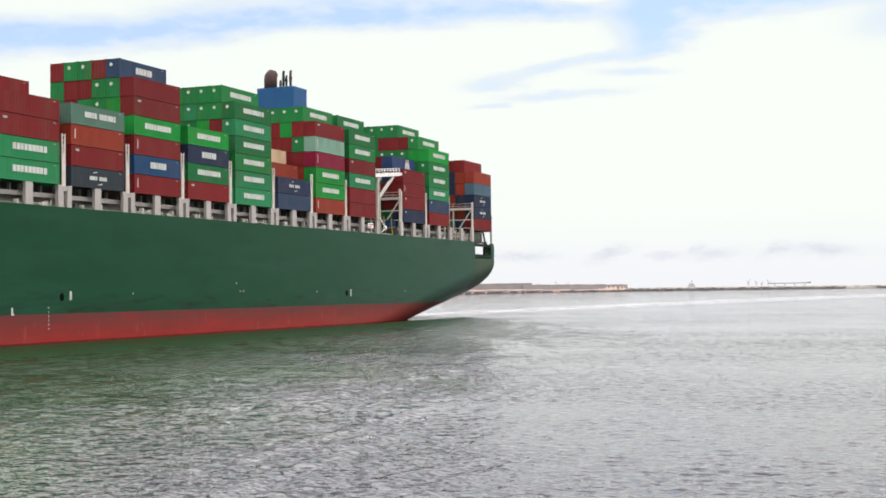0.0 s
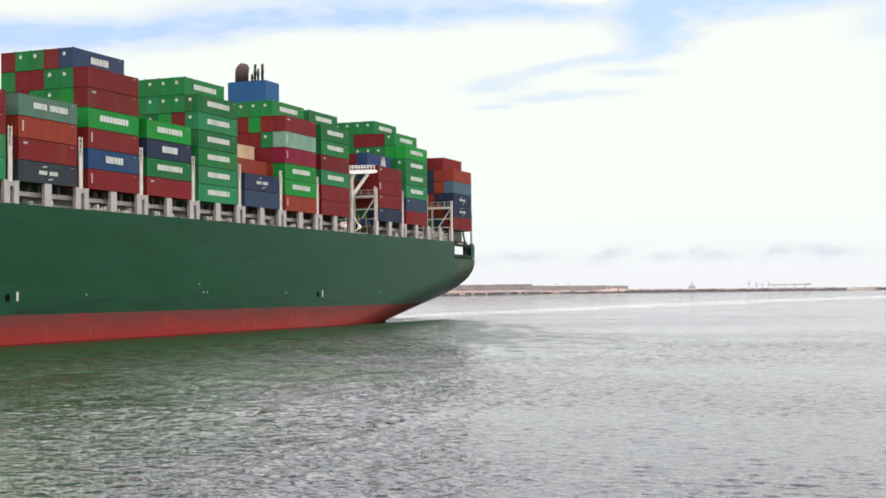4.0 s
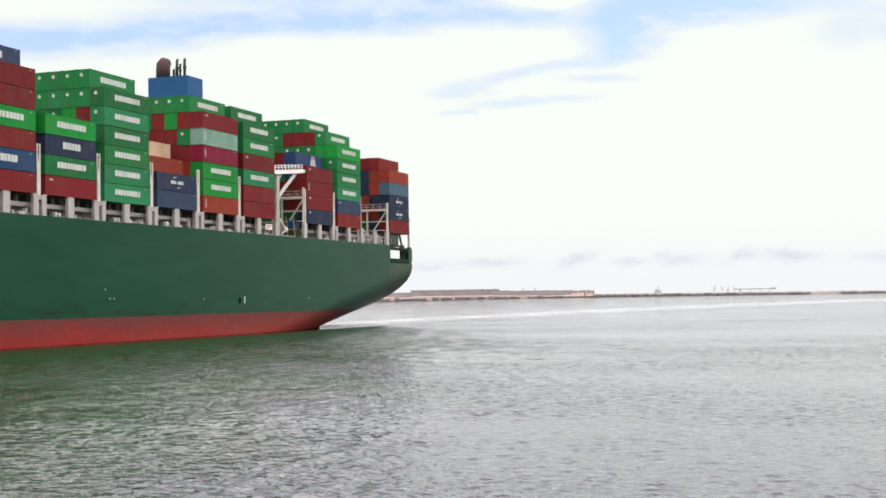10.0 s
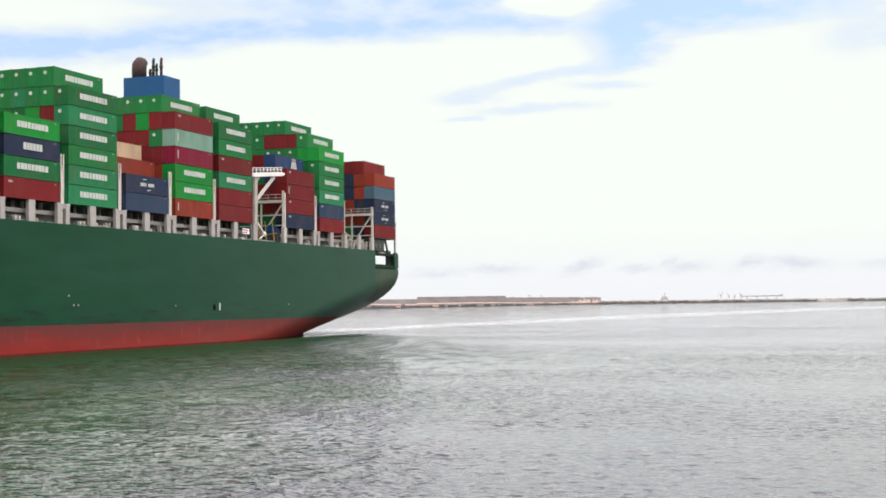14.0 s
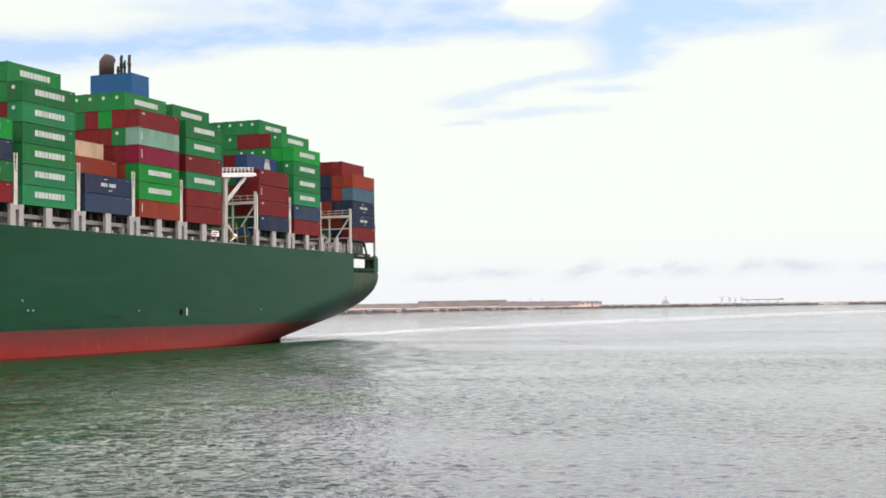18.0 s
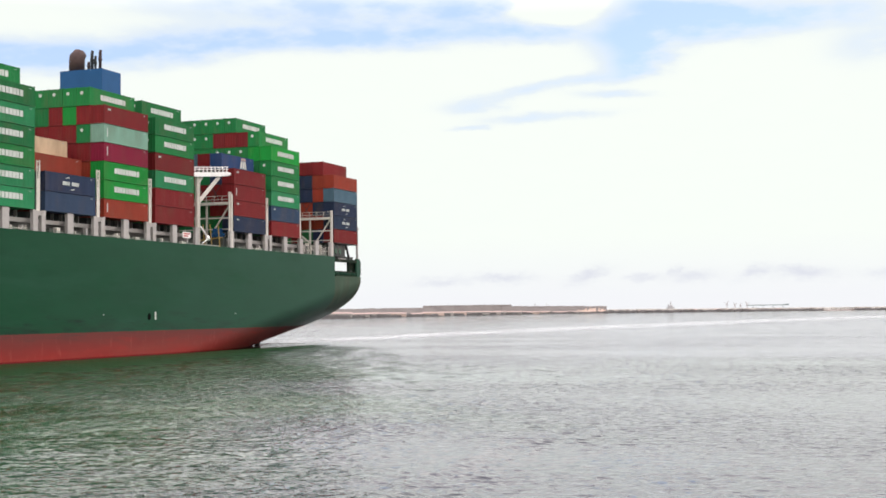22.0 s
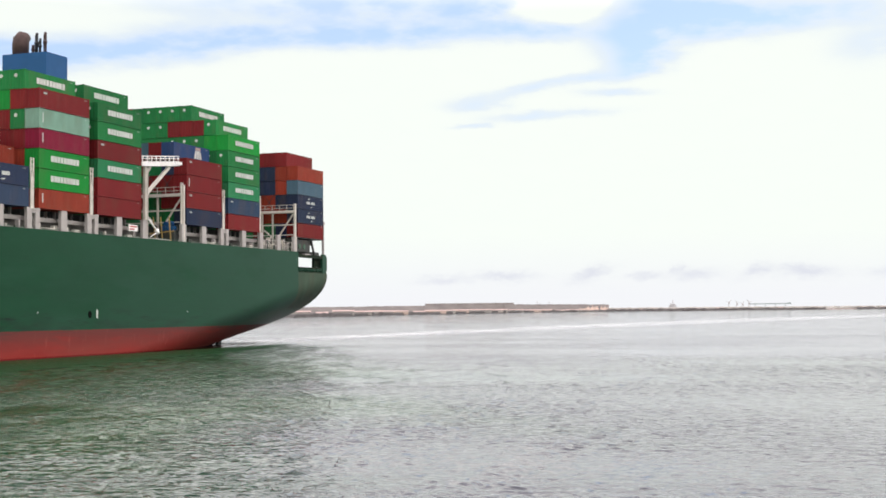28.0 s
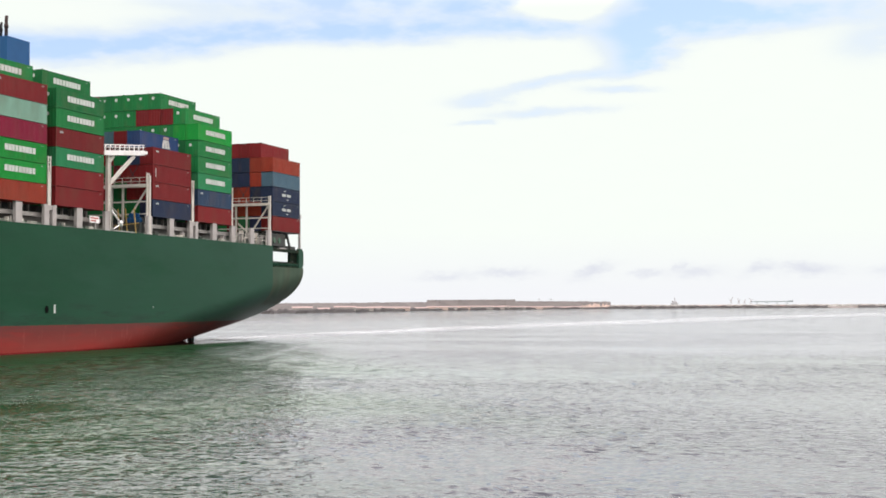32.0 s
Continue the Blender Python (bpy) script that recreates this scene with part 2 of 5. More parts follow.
def add_scuffs_or_sheen(m, low, high, colour, scale, amount, edge=0.52, axis=2):
    """Rubbed, dirty or chalky patches, and painted sheen, that grow from one height (or place along the hull) to
    another.
    """
    nt = m.node_tree
    link = nt.links.new
    bsdf = nt.nodes["Principled BSDF"]
    old = bsdf.inputs["Base Color"].links[0].from_socket
    coord, place, n = nt.nodes.new("ShaderNodeTexCoord"), nt.nodes.new("ShaderNodeMapping"), nt.nodes.new("ShaderNodeTexNoise")
    place.inputs["Scale"].default_value = scale
    n.inputs["Scale"].default_value, n.inputs["Detail"].default_value, n.inputs["Roughness"].default_value = 1.0, 6.0, 0.65
    link(coord.outputs["Object"], place.inputs["Vector"])
    link(place.outputs[0], n.inputs["Vector"])
    patch, band, sep = nt.nodes.new("ShaderNodeMapRange"), nt.nodes.new("ShaderNodeMapRange"), nt.nodes.new("ShaderNodeSeparateXYZ")
    patch.inputs["From Min"].default_value, patch.inputs["From Max"].default_value = edge, edge + 0.16
    patch.inputs["To Max"].default_value = amount
    link(n.outputs["Fac"], patch.inputs["Value"])
    link(coord.outputs["Object"], sep.inputs[0])
    band.inputs["From Min"].default_value, band.inputs["From Max"].default_value = high, low
    link(sep.outputs[axis], band.inputs["Value"])
    both, mix = nt.nodes.new("ShaderNodeMath"), nt.nodes.new("ShaderNodeMix")
    both.operation = "MULTIPLY"
    link(patch.outputs[0], both.inputs[0])
    link(band.outputs[0], both.inputs[1])
    mix.data_type = "RGBA"
    link(both.outputs[0], mix.inputs[0])
    link(old, mix.inputs[6])
    mix.inputs[7].default_value = (*colour, 1)
    link(mix.outputs[2], bsdf.inputs["Base Color"])


add_scuffs_or_sheen(HULL_GREEN, 4.3, 6.0, (0.011, 0.023, 0.016), (0.09, 0.3, 0.50), 0.9, 0.47)
add_scuffs_or_sheen(HULL_GREEN, 2.0, 30.0, (0.022, 0.078, 0.050), (0.03, 0.2, 0.22), 0.4, 0.5)
add_scuffs_or_sheen(HULL_GREEN, 5.6, 7.6, (0.008, 0.012, 0.010), (0.14, 0.3, 1.1), 0.9, 0.53)
add_scuffs_or_sheen(HULL_RED, 3.6, 0.3, (0.100, 0.031, 0.027), (0.05, 0.3, 0.55), 0.82, 0.29)
add_scuffs_or_sheen(HULL_RED, 4.0, 2.4, (0.040, 0.034, 0.030), (0.12, 0.3, 1.3), 0.7, 0.50)
add_scuffs_or_sheen(HULL_RED, 0.0, 8.0, (0.42, 0.12, 0.10), (0.9, 0.3, 0.25), 0.35, 0.58)
# paler weathered green towards the stern, with grazing sheen put into the colour
add_scuffs_or_sheen(HULL_GREEN, -12.0, -135.0, (0.028, 0.074, 0.051), (0.04, 0.3, 0.12), 0.54, 0.33, 0)
GREY = material("light_grey_steel_paint", (0.39, 0.355, 0.335), 0.6, grain=0.08, scale=1.2, stain=0.25, stain_colour=(0.25, 0.17, 0.12), stain_scale=0.7)
CREAM = material("cream_steel_paint", (0.60, 0.555, 0.49), 0.6, grain=0.1, scale=1.0, stain=0.3, stain_colour=(0.34, 0.24, 0.16), stain_scale=0.6)
DARK = material("dark_steel_and_shade", (0.038, 0.042, 0.038), 0.75, grain=0.2, stain=0.4)
DARK_GREEN = material("dark_green_steel_paint", (0.012, 0.024, 0.014), 0.7, spec=0.1, grain=0.2, scale=1.2, stain=0.4)
# mottled olive and brown for the side aft of the step
AFT_OLIVE = material("mottled_olive_paint", (0.052, 0.082, 0.054), 0.6, spec=0.12, grain=0.2, scale=0.6, stain=0.55, stain_colour=(0.080, 0.068, 0.045), stain_scale=0.35, stretch=(1, 1, 0.3))
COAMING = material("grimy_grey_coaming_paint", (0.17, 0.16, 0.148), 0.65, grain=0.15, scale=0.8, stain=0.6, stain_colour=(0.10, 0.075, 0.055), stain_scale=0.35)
DECK_GREEN = material("deck_green_paint", (0.05, 0.11, 0.07), 0.7, grain=0.2, stain=0.4)
BLUE_PAINT = material("funnel_blue_paint", (0.016, 0.080, 0.205), 0.55, spec=0.18, grain=0.08, scale=0.4, stain=0.2, stain_colour=(0.02, 0.07, 0.18))
RUST = material("rusty_brown_steel", (0.056, 0.030, 0.026), 0.8, grain=0.25, scale=1.5, stain=0.5, stain_colour=(0.04, 0.03, 0.03))
SOOT = material("sooty_black_steel", (0.02, 0.02, 0.022), 0.8, grain=0.2)
HOLE = material("black_outlet_mouth", (0.004, 0.004, 0.004), 0.9, grain=0.2, spec=0.05)
EARTH = material("red_earth", (0.102, 0.088, 0.080), 0.95, grain=0.18, scale=0.02, stain=0.5, stain_colour=(0.17, 0.145, 0.13), stain_scale=0.012)
ROCK = material("dark_rock_armour", (0.052, 0.046, 0.044), 0.95, grain=0.3, scale=0.08, stain=0.5, stain_colour=(0.07, 0.065, 0.06), stain_scale=0.02)
PALE = material("pale_sandy_concrete", (0.37, 0.35, 0.32), 0.9, grain=0.2, scale=0.04, stain=0.4, stain_colour=(0.4, 0.28, 0.22), stain_scale=0.02)
SAND = material("brown_harbour_ground", (0.19, 0.155, 0.14), 0.95, grain=0.2, scale=0.04, stain=0.5, stain_colour=(0.27, 0.235, 0.21), stain_scale=0.015)
FAR_GREY = material("far_grey_steel", (0.28, 0.33, 0.33), 0.8, grain=0.1)
# distance haze is put into this steel's pale colour
FAR_PALE = material("far_haze_paled_steel", (0.46, 0.45, 0.45), 0.8, grain=0.1)
HEAP = material("pale_quarried_rock", (0.58, 0.45, 0.38), 0.9, grain=0.25, scale=0.1, stain=0.4, stain_colour=(0.34, 0.25, 0.21), stain_scale=0.04)
FAR_RED = material("far_red_steel", (0.36, 0.26, 0.235), 0.8, grain=0.1)


def water_material(name, waves, base, clear, rough):
    """Water whose ripples come from noise of several sizes: turn, cycles a metre along and across, detail, height.
    base: its colour in open water, clear: the green that paints the ship's reflection."""
    m = bpy.data.materials.new(name)
    m.use_nodes = True
    nt = m.node_tree
    link = nt.links.new
    bsdf = nt.nodes["Principled BSDF"]
    bsdf.inputs["Roughness"].default_value, bsdf.inputs["IOR"].default_value = rough, 1.333
    coord = nt.nodes.new("ShaderNodeTexCoord")
    hull_reflection, body = nt.nodes.new("ShaderNodeAttribute"), nt.nodes.new("ShaderNodeMix")
    hull_reflection.attribute_name, body.data_type = "hull_reflection", "RGBA"
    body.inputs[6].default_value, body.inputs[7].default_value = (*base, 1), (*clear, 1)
    link(hull_reflection.outputs["Fac"], body.inputs[0])
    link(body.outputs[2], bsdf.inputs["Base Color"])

    def noise_at(turn, along, across, detail):
        place = nt.nodes.new("ShaderNodeMapping")
        place.inputs["Rotation"].default_value = (0, 0, radians(turn))
        place.inputs["Scale"].default_value = (along, across, 1)
        link(coord.outputs["Object"], place.inputs["Vector"])
        n = nt.nodes.new("ShaderNodeTexNoise")
        n.inputs["Scale"].default_value, n.inputs["Detail"].default_value = 1.0, detail
        link(place.outputs[0], n.inputs["Vector"])
        return n.outputs["Fac"]

    def calc(op, a, b):
        n = nt.nodes.new("ShaderNodeMath")
        n.operation = op
        for k, value in enumerate((a, b)):
            if isinstance(value, (int, float)):
                n.inputs[k].default_value = value
            else:
                link(value, n.inputs[k])
        return n.outputs[0]

    # gusts: stretches of calmer and rougher water
    gust = nt.nodes.new("ShaderNodeMapRange")
    gust.inputs["From Min"].default_value, gust.inputs["From Max"].default_value = 0.35, 0.65
    gust.inputs["To Min"].default_value, gust.inputs["To Max"].default_value = 0.35, 1.6
    link(noise_at(-15, 0.035, 0.014, 3.0), gust.inputs["Value"])
    height = 0.0
    for turn, along, across, detail, tall in waves:
        height = calc("ADD", height, calc("MULTIPLY", noise_at(turn, along, across, detail), tall))
    b = nt.nodes.new("ShaderNodeBump")
    b.inputs["Strength"].default_value, b.inputs["Distance"].default_value = 1.0, 1.0
    chop = nt.nodes.new("ShaderNodeAttribute")
    chop.attribute_name = "chop"
    link(calc("MULTIPLY", calc("MULTIPLY", height, gust.outputs[0]), calc("ADD", chop.outputs["Fac"], 0.07)), b.inputs["Height"])
    link(b.outputs[0], bsdf.inputs["Normal"])
    return m


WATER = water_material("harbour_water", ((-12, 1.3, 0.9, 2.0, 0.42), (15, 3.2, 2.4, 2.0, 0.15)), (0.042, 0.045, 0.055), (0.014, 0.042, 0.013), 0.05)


def wake_material():
    """Half-foamy churned flecks and the slick's sky reflection as white; gaps show the sea."""
    m = bpy.data.materials.new("wake_foam_and_sheen")
    m.use_nodes = True
    nt = m.node_tree
    link = nt.links.new
    bsdf = nt.nodes["Principled BSDF"]
    bsdf.inputs["Base Color"].default_value, bsdf.inputs["Roughness"].default_value = (0.88, 0.90, 0.90, 1), 0.6
    coord, place = nt.nodes.new("ShaderNodeTexCoord"), nt.nodes.new("ShaderNodeMapping")
    place.inputs["Scale"].default_value = (0.03, 0.12, 1)
    link(coord.outputs["Object"], place.inputs["Vector"])
    n = nt.nodes.new("ShaderNodeTexNoise")
    n.inputs["Scale"].default_value, n.inputs["Detail"].default_value = 1.0, 6.0
    link(place.outputs[0], n.inputs["Vector"])
    alpha = nt.nodes.new("ShaderNodeMapRange")
    alpha.inputs["From Min"].default_value, alpha.inputs["From Max"].default_value = 0.30, 0.56
    alpha.inputs["To Min"].default_value, alpha.inputs["To Max"].default_value = 0.03, 0.36
    link(n.outputs["Fac"], alpha.inputs["Value"])
    foam, both = nt.nodes.new("ShaderNodeAttribute"), nt.nodes.new("ShaderNodeMath")
    foam.attribute_name, both.operation = "foam", "MULTIPLY"
    link(alpha.outputs[0], both.inputs[0])
    link(foam.outputs["Fac"], both.inputs[1])
    link(both.outputs[0], bsdf.inputs["Alpha"])
    return m


WAKE = wake_material()


# ---- mesh helpers ----
def box(bm, x0, x1, y0, y1, z0, z1):
    vs = [bm.verts.new((x, y, z)) for x in (x0, x1) for y in (y0, y1) for z in (z0, z1)]
    for f in ((0, 1, 3, 2), (4, 6, 7, 5), (0, 4, 5, 1), (2, 3, 7, 6), (0, 2, 6, 4), (1, 5, 7, 3)):
        bm.faces.new([vs[i] for i in f])


def beam(bm, a, b, w, h=None):
    """A square bar from a to b."""
    a, b = Vector(a), Vector(b)
    h = h or w
    d = (b - a).normalized()
    up = Vector((0, 0, 1)) if abs(d.z) < 0.95 else Vector((1, 0, 0))
    s = d.cross(up).normalized()
    u = s.cross(d)
    vs = [bm.verts.new(p + s * i * w / 2 + u * j * h / 2) for p in (a, b) for i, j in ((-1, -1), (1, -1), (1, 1), (-1, 1))]
    for f in ((0, 3, 2, 1), (4, 5, 6, 7), (0, 1, 5, 4), (1, 2, 6, 5), (2, 3, 7, 6), (3, 0, 4, 7)):
        bm.faces.new([vs[i] for i in f])


def tube(bm, path, radius, sides=10, cap=True):
    """A round pipe along the points of path; radius may be a list."""
    path = [Vector(p) for p in path]
    radii = radius if isinstance(radius, (list, tuple)) else [radius] * len(path)
    rings, side = [], None
    for i, p in enumerate(path):
        d = (path[min(i + 1, len(path) - 1)] - path[max(i - 1, 0)]).normalized()
        if side is None:
            side = d.cross(Vector((0, 1, 0)) if abs(d.y) < 0.9 else Vector((1, 0, 0))).normalized()
        side = (side - d * side.dot(d)).normalized()
        up = d.cross(side)
        rings.append([bm.verts.new(p + radii[i] * (side * math.cos(2 * math.pi * k / sides) + up * math.sin(2 * math.pi * k / sides))) for k in range(sides)])
    for r, s in zip(rings, rings[1:]):
        for k in range(sides):
            bm.faces.new((r[k], r[(k + 1) % sides], s[(k + 1) % sides], s[k]))
    if cap:
        bm.faces.new(rings[0][::-1])
        bm.faces.new(rings[-1])


def mesh_of(name, bm, material, smooth=False):
    bmesh.ops.recalc_face_normals(bm, faces=bm.faces)
    me = bpy.data.meshes.new(name)
    bm.to_mesh(me)
    bm.free()
    me.materials.append(material)
    if smooth:
        for p in me.polygons:
            p.use_smooth = True
    return me


def part(name, bm, material, parent, label="", smooth=False):
    me = bm if isinstance(bm, bpy.types.Mesh) else mesh_of(name, bm, material, smooth)
    ob = new(name, me)
    ob.parent = parent
    return tagged(ob, label)


def boxes(*rows):
    bm = bmesh.new()
    for r in rows:
        box(bm, *r)
    return bm


RIDERS = []  # things that ride on the moving ship, with their poses in its space

# ---- water ----
def graded(marks):
    """Coordinates from rows of (start, end, first step, last step), the steps growing evenly."""
    out = []
    for a, b, s0, s1 in marks:
        n = max(int(2 * (b - a) / (s0 + s1)), 1)
        steps = np.linspace(s0, s1, n)
        out.append(a + np.concatenate([[0.0], np.cumsum(steps)[:-1]]) * (b - a) / steps.sum())
    out.append([marks[-1][1]])
    return np.concatenate(out)


def build_water():
    """One sheet of sea in rings and rays: fine and choppy where the harbour basin lies, coarse and flat towards the horizon."""
    turns = graded([(-180, -20, 10, 4), (-20, -8, 2, 0.12), (-8, 48, 0.105, 0.105), (48, 60, 0.12, 2), (60, 180, 4, 10)])
    rings = graded([(0, 20, 5, 5), (20, 38, 3, 0.12), (38, 100, 0.085, 0.14), (100, 190, 0.14, 0.32), (190, 400, 0.32, 2.0), (400, 900, 2.0, 25), (900, 6000, 60, 700)])
    rr, aa = np.meshgrid(rings, np.radians(turns), indexing="ij")
    gx, gy = rr * np.cos(aa), rr * np.sin(aa)
    sx, sy = np.meshgrid(np.gradient(rings), np.radians(np.gradient(turns)), indexing="ij")
    cell = np.maximum(sx, sy * rr)
    xs, ys = rings, turns
    rng = np.random.default_rng(7)
    z, kept = np.zeros_like(gx), np.zeros_like(gx)
    bend = [0.6 * np.sin(gx * f + gy * g + k) for k, (f, g) in enumerate(((0.13, 0.07), (0.05, 0.17), (0.21, -0.11), (-0.09, 0.14)))]
    for k in range(WAVES):
        length = SHORTEST * (LONGEST / SHORTEST) ** rng.random()
        turn = radians(208 + rng.normal(0, 36))
        wave = 2 * math.pi / length
        tall = WAVE_SLOPE * math.sqrt(2 / WAVES) / wave
        fade = np.clip(1.8 - 3.4 * cell / length, 0, 1)
        kept += fade ** 2 / WAVES
        z += tall * fade * np.sin(wave * (gx * math.cos(turn) + gy * math.sin(turn)) + rng.random() * 6.283 + bend[k % 4] * (1 + k % 3))
    # gusts
    z *= 0.92 + 0.5 * np.sin(gx * 0.045 + 0.8 * np.sin(gy * 0.05)) * np.sin(gy * 0.06 + 1.0 + 0.7 * np.sin(gx * 0.03))
    # calmer water beside the ship, ragged-edged, with the hull's green reflection in its colour
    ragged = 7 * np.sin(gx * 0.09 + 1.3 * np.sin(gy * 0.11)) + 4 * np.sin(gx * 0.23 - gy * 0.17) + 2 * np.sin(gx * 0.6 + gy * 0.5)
    reflection_zone = np.clip((gy - 0.48 * gx + ragged + 4) / 20, 0, 1) * np.clip((260 - gx) / 60, 0, 1) * np.clip((gx + 5) / 20, 0, 1)
    inner = np.clip((gy - 0.60 * gx + ragged) / 16, 0, 1) * np.clip((gy - 20) / 12, 0, 1)
    slick = np.clip(0.45 + 0.9 * np.sin(gx * 0.11 + 1.4 * np.sin(gy * 0.21)) * np.sin(gy * 0.42 + 1.1 * np.sin(gx * 0.09)) + 0.3 * np.sin(gx * 0.5 + gy * 0.9), 0, 1)
    calm = reflection_zone * (0.22 + 0.42 * inner * slick)
    z *= 1 - calm
    # steeper crests that the passing ship sends out, in slanting lines
    for start, end, line, slant, wide, tall in SHIP_WAVES:
        off = gy - line - slant * (gx - start)
        along = np.clip((gx - start) / 8, 0, 1) * np.clip((end - gx) / 8, 0, 1)
        packet = np.exp(-(off / wide) ** 2) * along
        z = z * (1 + 0.7 * packet) + tall * packet * np.sin(off * 2.9 + 0.9 * np.sin(gx * 0.7) + 0.5 * np.sin(gx * 1.9 + gy))
    nx, ny = len(xs), len(ys)
    me = bpy.data.meshes.new("water")
    idx = np.arange(nx * ny).reshape(nx, ny)
    quads = np.stack([idx[:-1, :-1], idx[1:, :-1], idx[1:, 1:], idx[:-1, 1:]], -1).reshape(-1, 4)
    me.vertices.add(nx * ny)
    me.vertices.foreach_set("co", np.stack([gx, gy, z], -1).astype(np.float32).ravel())
    me.loops.add(quads.size)
    me.loops.foreach_set("vertex_index", quads.astype(np.int32).ravel())
    me.polygons.add(len(quads))
    me.polygons.foreach_set("loop_start", np.arange(0, quads.size, 4, dtype=np.int32))
    me.polygons.foreach_set("use_smooth", np.ones(len(quads), dtype=bool))
    me.update(calc_edges=True)
    # chop too fine for the mesh goes into the surface's relief
    chop = me.attributes.new("chop", "FLOAT", "POINT")
    chop.data.foreach_set("value", (np.sqrt(np.clip(1 - kept, 0, 1)) * (1 - calm)).astype(np.float32).ravel())
    # where the water's colour stands in for the ship's reflection
    hull_reflection = me.attributes.new("hull_reflection", "FLOAT", "POINT")
    hull_reflection.data.foreach_set("value", reflection_zone.astype(np.float32).ravel())
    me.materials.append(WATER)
    ob = new("water", me)
    return tagged(ob, "grey-green rippled harbour water under bright cloud", "water", kind="structure")


WAVE_SLOPE, WAVES, SHORTEST, LONGEST = 0.116, 80, 0.22, 1.35
# start and end along x, y at the start, slant, half width, height
SHIP_WAVES = [(38, 84, 26.0, 0.05, 1.8, 0.055), (30, 62, 21.5, 0.10, 1.6, 0.06), (24, 52, 19.5, -0.08, 2.2, 0.05), (60, 110, 36.0, 0.08, 2.4, 0.04)]
water = build_water()


def build_wake():
    """The strip of foamy water that the ship leaves behind it."""
    line = [(228, 139, 2), (255, 140, 4), (300, 140, 5), (372, 139, 7), (450, 131, 9), (560, 123, 11), (700, 106, 13), (860, 86, 15), (1050, 50, 16), (1300, 0, 16)]
    rnd = random.Random(8)
    bm = bmesh.new()
    foam = bm.verts.layers.float.new("foam")
    prev = None
    for (xa, ya, wa), (xb, yb, wb) in zip(line, line[1:]):
        n = max(int((xb - xa) / 6), 1)
        for i in range(n):
            u = i / n
            x, y, w = xa + (xb - xa) * u, ya + (yb - ya) * u, wa + (wb - wa) * u
            cur = [bm.verts.new((x, y + w * s + rnd.uniform(-0.16, 0.16) * w * abs(s), 0.04)) for s in (-3.2, -1.6, -0.3, 0.8, 1.9, 3.2)]
            for v, f in zip(cur, (0, 0.6, 1, 0.9, 0.5, 0)):
                v[foam] = f * rnd.uniform(0.6, 1)
            if prev:
                for k in range(5):
                    bm.faces.new((prev[k], cur[k], cur[k + 1], prev[k + 1]))
            prev = cur
    ob = new("water_wake", mesh_of("water_wake", bm, WAKE))
    return tagged(ob, "pale foamy wake trailing behind the ship", "wake", kind="structure")


build_wake()


def reflection_material():
    """Dark green sheet by the ship's side: the hull's reflection as plain colour."""
    m = bpy.data.materials.new("painted_hull_reflection")
    m.use_nodes = True
    nt = m.node_tree
    link = nt.links.new
    bsdf = nt.nodes["Principled BSDF"]
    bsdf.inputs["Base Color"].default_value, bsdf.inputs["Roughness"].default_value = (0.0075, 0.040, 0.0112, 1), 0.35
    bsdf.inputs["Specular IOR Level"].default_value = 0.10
    coord, place, n = nt.nodes.new("ShaderNodeTexCoord"), nt.nodes.new("ShaderNodeMapping"), nt.nodes.new("ShaderNodeTexNoise")
    place.inputs["Scale"].default_value = (0.22, 0.30, 1)
    n.inputs["Detail"].default_value, n.inputs["Roughness"].default_value = 9.0, 0.65
    n.inputs["Scale"].default_value = 1.0
    link(coord.outputs["Object"], place.inputs["Vector"])
    link(place.outputs[0], n.inputs["Vector"])
    ripple, place_r, b = nt.nodes.new("ShaderNodeTexNoise"), nt.nodes.new("ShaderNodeMapping"), nt.nodes.new("ShaderNodeBump")
    place_r.inputs["Scale"].default_value, place_r.inputs["Rotation"].default_value = (1.5, 1.0, 1), (0, 0, radians(-12))
    ripple.inputs["Scale"].default_value, ripple.inputs["Detail"].default_value = 1.0, 3.0
    b.inputs["Strength"].default_value, b.inputs["Distance"].default_value = 1.0, 0.30
    link(coord.outputs["Object"], place_r.inputs["Vector"])
    link(place_r.outputs[0], ripple.inputs["Vector"])
    link(ripple.outputs["Fac"], b.inputs["Height"])
    link(b.outputs[0], bsdf.inputs["Normal"])
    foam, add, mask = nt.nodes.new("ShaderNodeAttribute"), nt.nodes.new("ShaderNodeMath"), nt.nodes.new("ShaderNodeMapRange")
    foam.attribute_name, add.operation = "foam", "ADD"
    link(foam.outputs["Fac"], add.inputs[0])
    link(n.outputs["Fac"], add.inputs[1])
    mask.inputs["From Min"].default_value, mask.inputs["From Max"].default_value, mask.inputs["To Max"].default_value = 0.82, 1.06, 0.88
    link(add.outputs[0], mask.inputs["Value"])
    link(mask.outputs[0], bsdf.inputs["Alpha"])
    return m


def build_reflection():
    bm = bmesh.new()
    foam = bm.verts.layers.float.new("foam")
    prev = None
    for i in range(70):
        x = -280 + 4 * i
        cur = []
        # the painted reflection thins out away from the hull
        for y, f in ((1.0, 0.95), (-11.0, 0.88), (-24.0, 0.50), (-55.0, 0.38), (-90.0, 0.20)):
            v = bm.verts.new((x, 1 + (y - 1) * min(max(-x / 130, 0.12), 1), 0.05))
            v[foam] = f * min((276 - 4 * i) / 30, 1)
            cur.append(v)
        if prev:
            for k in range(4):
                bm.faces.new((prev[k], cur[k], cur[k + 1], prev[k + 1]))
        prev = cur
    ob = new("water_wash", mesh_of("water_wash", bm, reflection_material()))
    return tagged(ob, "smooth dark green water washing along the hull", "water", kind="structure")


